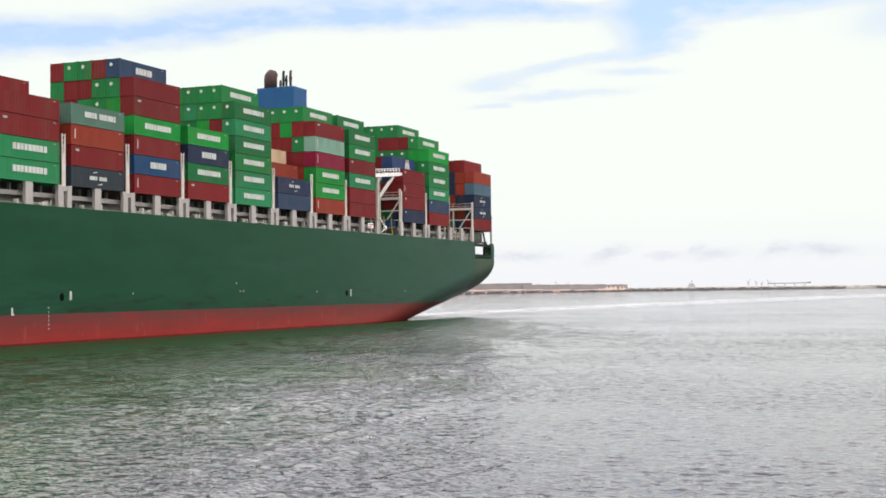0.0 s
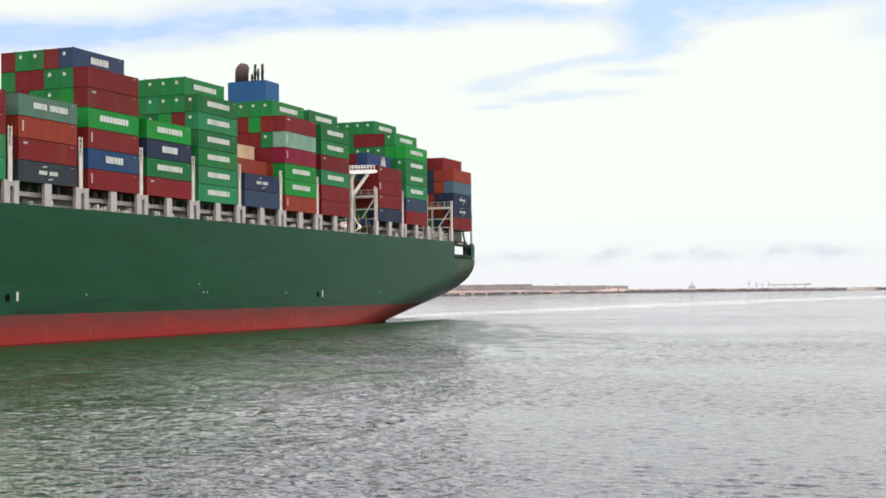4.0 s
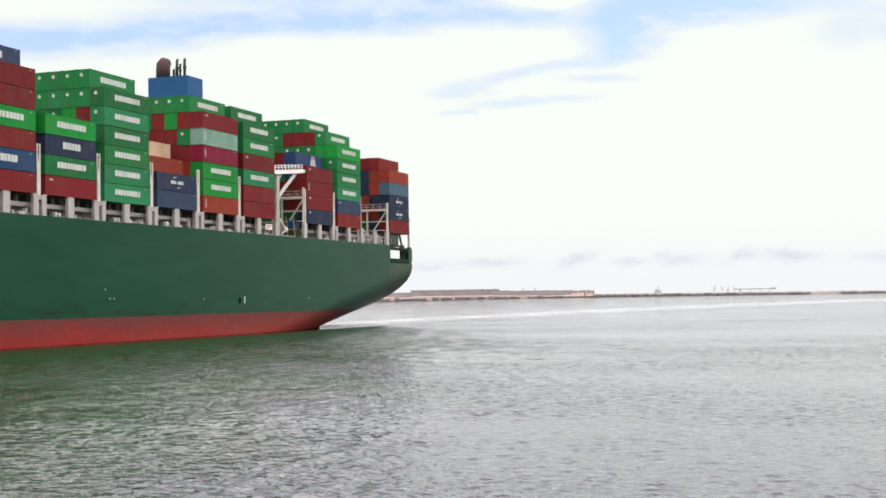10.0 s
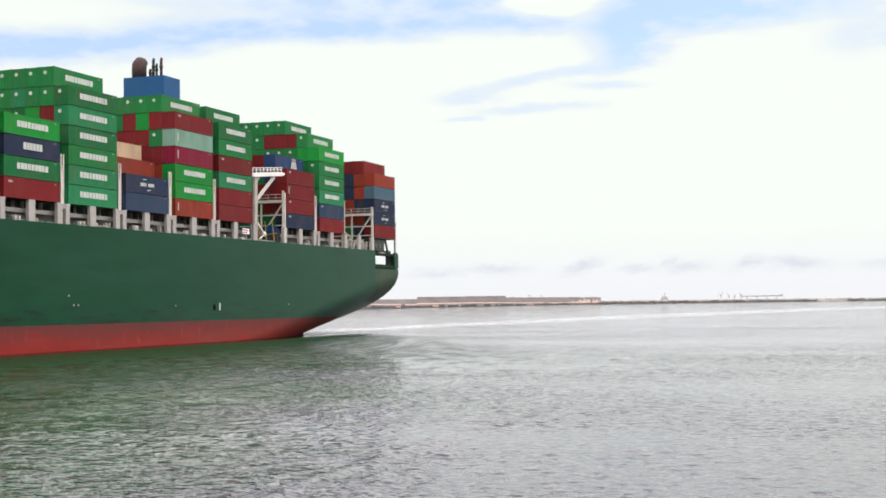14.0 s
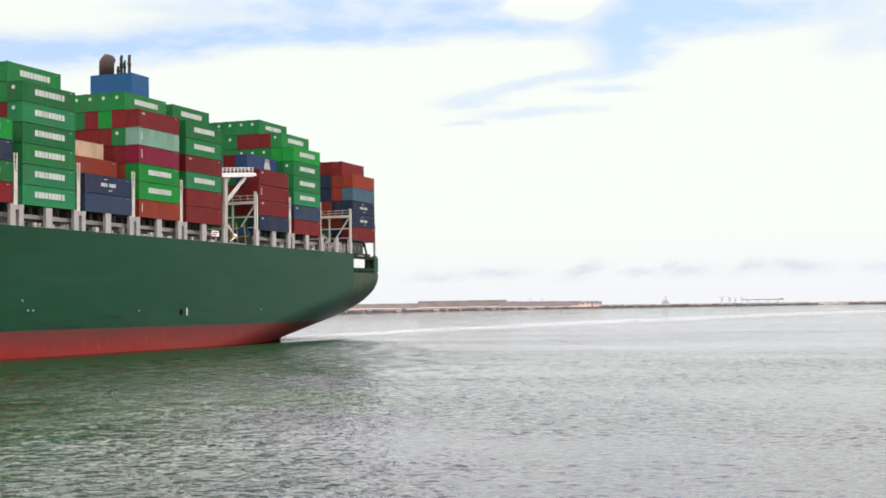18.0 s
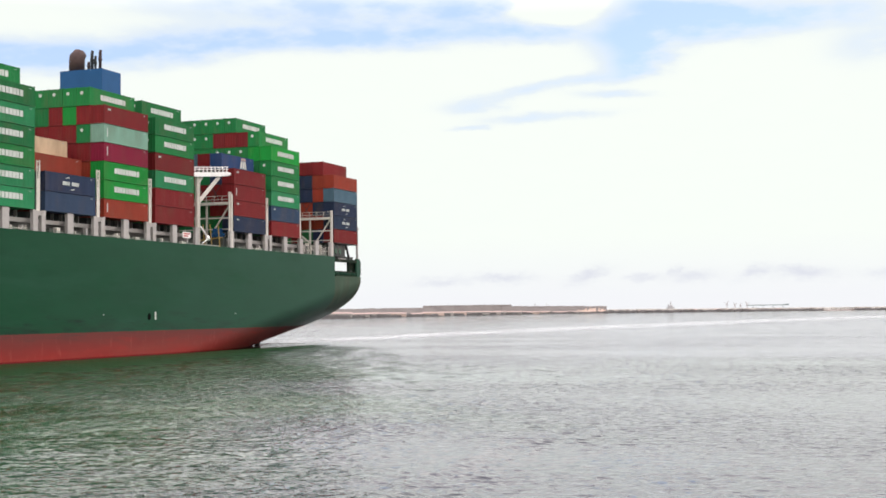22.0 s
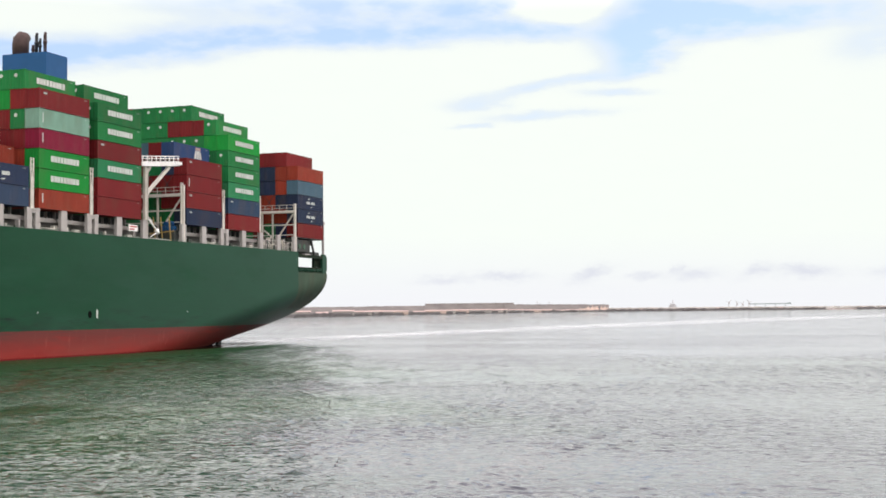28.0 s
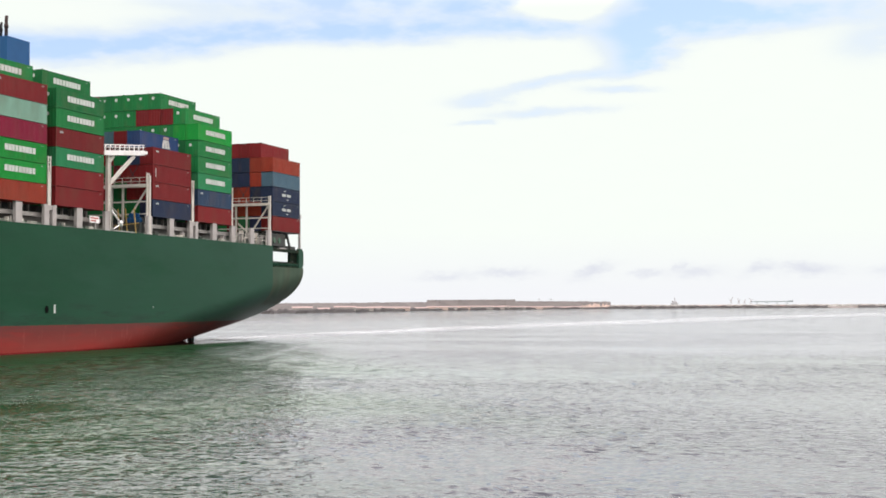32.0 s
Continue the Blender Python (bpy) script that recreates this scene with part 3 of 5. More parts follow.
reflection_sheet = build_reflection()
# ---- ship ----
DECK_Z, STOW_Z, TIER, ROW, LONG = 18.23, 21.21, 2.853, 2.493, 12.19
BAYS = {"a": -183.3, "b": -168.6, "c": -153.9, "d": -139.55, "e": -125.2, "f": -110.6, "g": -96.15, "h": -81.8, "i": -55.5, "j": -40.9, "k": -12.19}
MID = 21.2       # the centre line, from the outboard container faces
HALF = 21.4      # half of the beam
ship = tagged(new("container_ship"), "huge green-hulled container ship with red boot topping, loaded high", "container ship")


def side_low(x):
    """Height at which the flat side ends and the bilge begins."""
    return max(14.0 - 0.18 * (1.3 - x), -5.0)


def keel(x):
    u = min(max((x + 60) / 61.3, 0), 1)
    return -9 + 10.5 * u ** 0.8


def half_breadth(x):
    if x > -225:
        return HALF
    u = min((-225 - x) / 70, 1)
    return max(HALF * (1 - u ** 2.2), 0.3)


def hull_section(x, n=18):
    """Points of half a section from the top edge down to the keel: distance off the centre line, height."""
    hb, zs, zk = half_breadth(x), side_low(x), keel(x)
    top = DECK_Z if x < STEP_X else AFT_Z
    pts = [(hb, top - (top - zs) * u) for u in (0, 0.05, 0.2, 0.4, 0.6, 0.8)]
    for i in range(n + 1):
        s = (i / n) ** 2.2
        pts.append((hb * (1 - s), zs - (zs - zk) * s ** 0.45))
    return pts


STEP_X, AFT_Z = -12.4, 14.2   # where the side steps down to the open mooring deck
RED_TOP = 3.95


def build_hull():
    xs = [-295 + 10 * i for i in range(20)] + [-95 + 3 * i for i in range(28)] + [STEP_X - 0.01, STEP_X, -10, -8, -6, -4, -2, -0.8, 0.2, 0.9, 1.3]
    bm = bmesh.new()
    rings = []
    for x in xs:
        half = hull_section(x)
        left = [bm.verts.new((x, MID - b, z)) for b, z in half]
        right = [bm.verts.new((x, MID + b, z)) for b, z in half[:-1]]
        rings.append(left + right[::-1])
    for r, s in zip(rings, rings[1:]):
        for k in range(len(r) - 1):
            bm.faces.new((r[k], r[k + 1], s[k + 1], s[k]))
    bm.faces.new(rings[0])
    bm.faces.new(rings[-1][::-1])
    # colour change at the top of the boot topping
    bmesh.ops.bisect_plane(bm, geom=bm.verts[:] + bm.edges[:] + bm.faces[:], plane_co=(0, 0, RED_TOP), plane_no=(0, 0, 1))
    bmesh.ops.bisect_plane(bm, geom=bm.verts[:] + bm.edges[:] + bm.faces[:], plane_co=(0, 0, 0.26), plane_no=(0, 0, 1))
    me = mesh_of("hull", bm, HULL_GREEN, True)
    for other in (HULL_RED, HULL_WET, AFT_OLIVE):
        me.materials.append(other)
    for p in me.polygons:
        if p.center.z < RED_TOP:
            p.material_index = 1 if p.center.z > 0.26 else 2
        elif p.center.x > STEP_X + 0.1 and p.center.z > 6.8:
            p.material_index = 3
    return part("hull", me, None, ship, "dark green steel hull, red below, scuffed")


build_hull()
# ---- containers ----
TINTS = {
    "g": (0.010, 0.155, 0.038), "G": (0.018, 0.185, 0.070), "d": (0.008, 0.118, 0.032), "v": (0.006, 0.210, 0.028),
    "r": (0.155, 0.010, 0.011), "o": (0.225, 0.030, 0.014), "m": (0.195, 0.006, 0.030), "n": (0.016, 0.026, 0.058), "k": (0.024, 0.031, 0.040),
    "b": (0.011, 0.055, 0.140), "t": (0.075, 0.155, 0.120), "y": (0.034, 0.056, 0.100), "w": (0.45, 0.33, 0.23), "s": (0.060, 0.115, 0.145),
    "u": (0.018, 0.045, 0.125), "T": (0.20, 0.35, 0.28), "i": (0.024, 0.050, 0.100),
}
WORDS = {"g": "green", "G": "pale green", "d": "dark green", "v": "bright green", "r": "dark red", "o": "orange-red", "m": "crimson", "n": "navy blue", "k": "dark slate",
         "b": "blue", "t": "grey-teal", "y": "slate blue", "w": "beige", "s": "steel blue", "u": "royal blue", "T": "pale teal", "i": "indigo blue"}


def corrugated(bm, a, b, z0, z1, out, depth=0.026, period=0.28):
    """A folded sheet from a to b (x, y), pressed inwards along -out."""
    ax, ay = a
    bx, by = b
    length = math.hypot(bx - ax, by - ay)
    n = max(int(length / period), 1)
    step = length / n
    dx, dy = (bx - ax) / length, (by - ay) / length
    cols = []
    for i in range(n):
        for s, deep in ((0.0, 0), (0.28, 0), (0.5, 1), (0.78, 1)):
            cols.append(((i + s) * step, deep))
    cols.append((length, 0))
    prev = None
    for s, deep in cols:
        x, y = ax + dx * s - out[0] * depth * deep, ay + dy * s - out[1] * depth * deep
        cur = bm.verts.new((x, y, z0)), bm.verts.new((x, y, z1))
        if prev:
            bm.faces.new((prev[0], cur[0], cur[1], prev[1]))
        prev = cur


def container_meshes():
    w, h, l = 2.438, TIER - 0.045, LONG
    made = {}
    bm = bmesh.new()
    for x in (0, l - 0.16):
        for y in (0, w - 0.14):
            box(bm, x, x + 0.16, y, y + 0.14, 0.12, h - 0.12)
            for z in (0, TIER - 0.123):
                box(bm, x - 0.004, x + 0.178, y - 0.004, y + 0.162, z, z + 0.12)
    for y in (0.0, w - 0.06):
        box(bm, 0.18, l - 0.18, y, y + 0.06, 0.02, 0.17)
        box(bm, 0.18, l - 0.18, y, y + 0.06, h - 0.10, h - 0.02)
    for x in (0.0, l - 0.08):
        box(bm, x, x + 0.08, 0.17, w - 0.17, 0.02, 0.17)
        box(bm, x, x + 0.08, 0.17, w - 0.17, h - 0.12, h - 0.02)
    box(bm, 0.1, l - 0.1, 0.07, w - 0.07, 0.10, 0.16)
    made["frame"] = mesh_of("container_frame", bm, PAINT)
    bm = bmesh.new()
    corrugated(bm, (0.16, 0.012), (l - 0.16, 0.012), 0.16, h - 0.10, (0, -1))
    made["near"] = mesh_of("container_side", bm, PAINT)
    bm = bmesh.new()
    corrugated(bm, (l - 0.16, w - 0.012), (0.16, w - 0.012), 0.16, h - 0.10, (0, 1))
    made["far"] = mesh_of("container_side", bm, PAINT)
    bm = bmesh.new()
    corrugated(bm, (0.014, w - 0.14), (0.014, 0.14), 0.16, h - 0.12, (-1, 0), 0.045, 0.5)
    made["front"] = mesh_of("container_front", bm, PAINT)
    bm = bmesh.new()
    box(bm, l - 0.07, l - 0.03, 0.14, w / 2 - 0.01, 0.17, h - 0.12)
    for y in (0.45, 0.95):
        beam(bm, (l - 0.015, y, 0.15), (l - 0.015, y, h - 0.12), 0.035)
    made["door"] = mesh_of("container_door", bm, PAINT)
    bm = bmesh.new()
    box(bm, 0.08, l - 0.08, 0.06, w - 0.06, h - 0.06, h - 0.03)
    made["roof"] = mesh_of("container_roof", bm, PAINT)
    # plain white bars where words stand, each a part of its own
    for key, count, x0, x1, zc, tall in (("long", 9, 2.75, 9.65, 0.55, 0.84), ("short", 6, 4.1, 8.3, 0.54, 0.95), ("two", 13, 3.0, 10.2, 0.55, 0.8), ("arc", 9, 4.1, 8.0, 0.5, 0.52)):
        step = (x1 - x0) / count
        z0, z1 = h * zc - tall / 2, h * zc + tall / 2
        shapes = [mesh_of("letter_bar", boxes((0, k * step, -0.028, 0.004, z0, z1)), WHITE_MARK) for k in (0.86, 0.80, 0.90)]
        made[key] = [(shapes[(i * 5 + i // 3) % 3], x0 + i * step) for i in range(count) if (key, i) not in (("two", 5), ("arc", 4))]
    for s in (-1, 1):
        bm = bmesh.new()
        for i in range(3):
            a0, a1 = radians(58 + 14 * i), radians(58 + 14 * (i + 1))
            cx = 5.9 - 0.35 * s
            beam(bm, (cx + 1.3 * math.cos(a0) * -s, -0.012, h * 0.5 + s * 0.85 * math.sin(a0)), (cx + 1.3 * math.cos(a1) * -s, -0.012, h * 0.5 + s * 0.85 * math.sin(a1)), 0.03, 0.13)
        made["upper_arc" if s > 0 else "lower_arc"] = mesh_of("arc_emblem", bm, WHITE_MARK)
    bm = bmesh.new()
    for x0, x1, x2, x3 in ((6.9, 7.6, 7.2, 7.75), (7.85, 8.4, 7.85, 8.5), (8.6, 9.4, 8.6, 8.95)):
        vs = [bm.verts.new(p) for p in ((x0, -0.028, h * 0.22), (x1, -0.028, h * 0.22), (x3, -0.028, h * 0.72), (x2, -0.028, h * 0.72))]
        ws = [bm.verts.new((q.co.x, 0.004, q.co.z)) for q in vs]
        bm.faces.new(vs)
        for k in range(4):
            bm.faces.new((vs[k], vs[(k + 1) % 4], ws[(k + 1) % 4], ws[k]))
    made["emblem"] = mesh_of("emblem", bm, WHITE_MARK)
    bm = bmesh.new()
    box(bm, 7.3, 9.0, -0.028, 0.004, h * 0.76, h * 0.92)
    made["emblem_bar"] = mesh_of("emblem_bar", bm, FAR_RED)
    bm = bmesh.new()
    box(bm, 0.95, 1.75, -0.026, 0.004, h * 0.73, h * 0.83)
    made["tag"] = mesh_of("code_bar", bm, PALE_MARK)
    bm = bmesh.new()
    box(bm, 10.9, 11.4, -0.026, 0.004, h * 0.86, h * 0.885)
    made["number"] = mesh_of("number_bar", bm, PALE_MARK)
    bm = bmesh.new()
    box(bm, 0.75, 0.95, -0.026, 0.004, h * 0.30, h * 0.78)
    made["stripe"] = mesh_of("code_bar", bm, WHITE_MARK)
    bm = bmesh.new()
    tube(bm, [(-0.02, w * 0.62, h * 0.70), (0.03, w * 0.62, h * 0.70)], 0.27, 14)
    made["disc"] = mesh_of("round_emblem", bm, WHITE_MARK)
    return made


BOX_MESH = container_meshes()


def build_container(bay_x, row, tier, code):
    """code: a colour letter, then l/s/w/c for rows of white bars or an arc emblem, p/i for a small code bar."""
    tint = TINTS[code[0]]
    k = 1 + random.uniform(-0.12, 0.12)
    colour = (*[min(c * k * random.uniform(0.95, 1.05), 1) for c in tint], 1)
    root = new("shipping_container", BOX_MESH["frame"])
    root.color = colour
    for name, key in (("side_panel", "near"), ("side_panel", "far"), ("front_panel", "front"), ("roof_panel", "roof"), ("door", "door")):
        part(name, BOX_MESH[key], None, root).color = colour
    second = part("door", BOX_MESH["door"], None, root)
    second.color, second.location = colour, (0, 1.08, 0)
    marks = {"l": "long", "s": "short", "w": "two", "c": "arc", "p": "tag", "i": "stripe", "o": "disc", "e": "emblem"}
    for c in code[1:]:
        if c in "lswc":
            for me, x in BOX_MESH[marks[c]]:
                part("letter_bar", me, None, root).location = (x, 0, 0)
            for key in ("upper_arc", "lower_arc") if c == "c" else ():
                part("arc_emblem", BOX_MESH[key], None, root)
            continue
        part({"p": "code_bar", "i": "code_bar", "o": "round_emblem", "e": "emblem"}[c], BOX_MESH[marks[c]], None, root)
    part("number_bar", BOX_MESH["number"], None, root)
    if "e" in code[1:]:
        part("emblem_bar", BOX_MESH["emblem_bar"], None, root)
    text = ", white letter bars on its side" if set(code) & set("lswc") else ""
    tagged(root, f"{WORDS[code[0]]} corrugated steel 40-foot container{text}", "shipping container", "containers stacked on the ship")
    RIDERS.append((root, Matrix.Translation((bay_x, row * ROW, STOW_Z + tier * TIER))))
    return root


# outboard stacks from the deck up, then the stacks further inboard (first tier, colours)
STACKS = {
    "a": {0: (0, "Gl Gl rp r"), 1: (2, "r r"), 2: (2, "r r r"), 3: (2, "r r r"), 4: (2, "r g r")},
    "b": {0: (0, "kc rp oi tw"), 1: (2, "r r"), 2: (2, "g r"), 3: (2, "g g"), 4: (2, "r g")},
    "c": {0: (0, "ri bs ri vl rp r"), 1: (3, "g v go iso"), 2: (3, "g go go r"), 3: (3, "g g r go"), 4: (3, "g r r go"), 5: (3, "g g g r")},
    "d": {0: (0, "rp dl ns vl"), 1: (2, "g r"), 2: (2, "r g"), 3: (2, "g g"), 4: (2, "g g")},
    "e": {0: (0, "Gl Gl gl dl Glo dlo"), 1: (3, "g r go glo"), 2: (3, "g v go go"), 3: (3, "r do Go go"), 4: (3, "g g go go"), 5: (3, "g g do")},
    "f": {0: (0, "y nc"), 1: (0, "r g o"), 2: (1, "r o w"), 3: (1, "o r r"), 4: (1, "r r w")},
    "g": {0: (0, "oi vl vl mi Ti rp"), 1: (2, "o r go r glo"), 2: (2, "r r r v go"), 3: (2, "r o r r go"), 4: (2, "g r r g go"), 5: (4, "r g go")},
    "h": {0: (0, "r r Gl rp glo dlo"), 1: (3, "r d go dlo"), 2: (4, "g go go"), 3: (4, "g g go"), 4: (4, "g g go")},
    "i": {0: (0, "np rp ri rp"), 1: (0, "d r r n ue"), 2: (1, "d r d r"), 3: (1, "r d r s"), 4: (1, "d r g n")},
    "j": {0: (0, "r ip Gl gl glo vl"), 1: (3, "g do v glo"), 2: (4, "u go r"), 3: (4, "g go r glo"), 4: (4, "g go r go"), 5: (4, "r g go go"), 6: (4, "g g go go"), 7: (5, "g go do")},
    "k": {0: (0, "r nc nc s o"), 1: (0, "n o n o o r"), 2: (1, "o o n n r"), 3: (1, "r o n n r"), 4: (1, "n r n o u"), 5: (2, "r o r n")},
}


LOWER = {"a": 0, "b": 1, "c": 3}   # tiers by which the far stacks of a bay lie lower


def build_stow():
    bm = bmesh.new()
    for bay, x in BAYS.items():
        rows = STACKS[bay]
        last = max(rows)
        top = {r: s + len(c.split()) for r, (s, c) in rows.items()}
        for row, (start, codes) in rows.items():
            for i, code in enumerate(codes.split()):
                build_container(x, row, start + i, code)
            for tier in range(start):
                box(bm, x, x + LONG, row * ROW, row * ROW + 2.43, STOW_Z + tier * TIER, STOW_Z + (tier + 1) * TIER - 0.02)
        for row in range(last + 1, 17):
            for tier in range(top[last] - LOWER.get(bay, 0)):
                box(bm, x, x + LONG, row * ROW, row * ROW + 2.43, STOW_Z + tier * TIER, STOW_Z + (tier + 1) * TIER - 0.02)
    me = mesh_of("container_stow", bm, STOW_PAINT)
    ob = tagged(new("container_stow", me), "closely stowed green and red containers across the deck", "containers", kind="stuff")
    RIDERS.append((ob, Matrix.Identity(4)))


def stow_material():
    m = material("stow_paint", (0.02, 0.2, 0.06), 0.55, grain=0.1)
    nt = m.node_tree
    geo, ramp = nt.nodes.new("ShaderNodeNewGeometry"), nt.nodes.new("ShaderNodeValToRGB")
    ramp.color_ramp.interpolation = "CONSTANT"
    cr = ramp.color_ramp
    for i, (pos, k) in enumerate(((0.0, "g"), (0.4, "r"), (0.65, "G"), (0.75, "n"), (0.83, "o"), (0.92, "d"))):
        e = cr.elements[i] if i < 2 else cr.elements.new(pos)
        e.position, e.color = pos, (*TINTS[k], 1)
    nt.links.new(geo.outputs["Random Per Island"], ramp.inputs[0])
    hsv = [n for n in nt.nodes if n.bl_idname == "ShaderNodeHueSaturation"][0]
    nt.links.new(ramp.outputs[0], hsv.inputs["Color"])
    return m


STOW_PAINT = stow_material()
build_stow()

# ---- deck fittings of the ship ----
def ship_box(name, mat, label, *rows):
    return part(name, boxes(*rows), mat, ship, label)


def ship_copies(name, me, places, label=""):
    for p in places:
        ob = part(name, me, None, ship, label)
        ob.location = p


def build_decks():
    ship_box("main_deck", DECK_GREEN, "", (-250, STEP_X, 0.3, 2 * MID - 0.3, DECK_Z - 1.4, DECK_Z - 0.9))
    for x in BAYS.values():
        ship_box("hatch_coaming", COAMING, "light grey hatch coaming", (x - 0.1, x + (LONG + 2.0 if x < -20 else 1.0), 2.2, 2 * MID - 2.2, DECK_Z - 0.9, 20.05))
        # cover coloured near black to paint the shade under the stacks
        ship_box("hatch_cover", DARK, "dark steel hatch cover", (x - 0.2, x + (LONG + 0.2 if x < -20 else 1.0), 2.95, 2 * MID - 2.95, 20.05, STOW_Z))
        if x < -20:
            ship_box("side_girder", GREY, "light grey girder between the pedestals", (x - 0.6, x + LONG + 1.2, 1.25, 1.45, 19.45, 20.05))
        for i in range(6):
            ship_box("coaming_stay", GREY, "", (x + 0.9 + i * 2.05, x + 1.05 + i * 2.05, 2.3, 2.75, 20.05, STOW_Z - 0.02))
        # a dark plate stands in for the shade low on the side deck
        ship_box("side_gutter", DARK, "dark gutter plate along the side deck", (x - 0.4, x + LONG + 1.8, 1.9, 2.1, DECK_Z - 0.9, 18.62))


def build_pedestals():
    """Grey legs at the ship's side that carry the outboard stacks."""
    h = STOW_Z - DECK_Z
    bm = bmesh.new()
    for s0, s1 in ((-0.72, -0.55), (0.55, 0.72)):
        box(bm, s0, s1, 0, 0.5, -0.9, h)
    box(bm, -0.55, 0.55, 0.0, 0.1, -0.9, h)
    box(bm, -0.72, 0.72, 0, 0.6, h - 0.12, h - 0.002)
    middle = mesh_of("pedestal", bm, GREY)
    # a pair of legs with a slot between them, at the gaps between bays
    bm = bmesh.new()
    box(bm, -1.5, -0.38, 0, 0.5, -0.9, h - 0.30)
    box(bm, 0.42, 1.35, 0, 0.5, -0.9, h - 0.30)
    box(bm, -0.38, 0.42, 0.05, 0.45, h - 0.75, h - 0.30)
    box(bm, -1.55, 1.4, -0.02, 0.55, h - 0.30, h - 0.12)
    for x0, x1 in ((-1.6, -0.9), (0.85, 1.45)):
        box(bm, x0, x1, 0.0, 0.5, h - 0.12, h - 0.002)
    double = mesh_of("twin_pedestal", bm, GREY)
    bm = bmesh.new()
    beam(bm, (-0.3, 0.35, h - 0.12), (-0.3, 0.35, 10.0), 0.16)
    beam(bm, (0.32, 0.35, h - 0.12), (0.32, 0.35, 10.0), 0.16)
    box(bm, -0.22, 0.24, 0.30, 0.42, h - 0.1, 7.4)
    for z in (7.6, 8.3, 9.0, 9.7):
        box(bm, -0.3, 0.32, 0.31, 0.39, z, z + 0.12)
    beam(bm, (-0.1, 0.25, 7.4), (0.2, 0.25, 9.7), 0.1)
    post = mesh_of("lashing_post", bm, CREAM)
    xs = list(BAYS.values())
    ends = [(a + LONG + b) / 2 for a, b in zip(xs, xs[1:]) if b - a < 16] + [xs[0] - 1.2]
    ship_copies("pedestal", middle, [(x + 6.0, 0.0, DECK_Z) for x in xs[:-1]] + [(-68.4, 0, DECK_Z), (-56.3, 0, DECK_Z), (-27.9, 0, DECK_Z), (-20.5, 0, DECK_Z), (-13.3, 0, DECK_Z)], "light grey steel container pedestal")
    ship_copies("twin_pedestal", double, [(x, 0.0, DECK_Z) for x in ends], "light grey twin-legged container pedestal")
    ship_copies("lashing_post", post, [(x, 0.0, DECK_Z) for x in ends] + [(-27.7, 0.2, DECK_Z), (-56.5, 0.0, DECK_Z)], "cream steel lashing post")


def build_lashing_bridge(x, y_end, z, label):
    """Posts, a walkway beam with rails, and diagonals, standing across the deck."""
    bm = bmesh.new()
    beam(bm, (x, 0.2, z), (x, y_end + 6, z), 0.9, 0.5)
    bridge = part("lashing_bridge", bm, CREAM, ship, "cream steel lashing bridge across the deck")
    for y in (0.2, 5.1, y_end):
        bm = bmesh.new()
        beam(bm, (x, y, DECK_Z - 0.9), (x, y, z + (1.6 if y < 1 else 0)), 0.42 if y < 1 else 0.3)
        part("bridge_post", bm, CREAM, bridge, label)
    for zz, w in ((z - 2.6, 0.22), (z - 4.6, 0.16)):
        bm = bmesh.new()
        beam(bm, (x, 0.2, zz), (x, y_end + 6, zz), 0.35, w)
        part("bridge_beam", bm, CREAM, bridge)
    bm = bmesh.new()
    for dz in (0.75, 1.35):
        beam(bm, (x, 0.2, z + dz), (x, y_end + 6, z + dz), 0.07)
    for i in range(9):
        beam(bm, (x, 0.4 + i * 1.6, z), (x, 0.4 + i * 1.6, z + 1.35), 0.07)
    part("bridge_rail", bm, CREAM, bridge)
    for i in range(5):
        y = 2.6 + i * ROW
        for a, b in (((x + 0.5, y, z + 0.3), (x + 0.75, y + 2.2, z + 3.6)), ((x + 0.5, y + 2.2, z + 0.3), (x + 0.75, y, z + 3.6))):
            bm = bmesh.new()
            beam(bm, a, b, 0.09)
            part("lashing_rod", bm, SOOT, bridge, "dark crossed lashing rod")
    for a, b in (((x, 0.4, z - 0.2), (x, 3.6, DECK_Z + 3.3)), ((x, 7.0, DECK_Z + 4.4), (x, 5.3, DECK_Z + 3.0))):
        bm = bmesh.new()
        beam(bm, a, b, 0.24)
        part("bridge_brace", bm, CREAM, bridge)


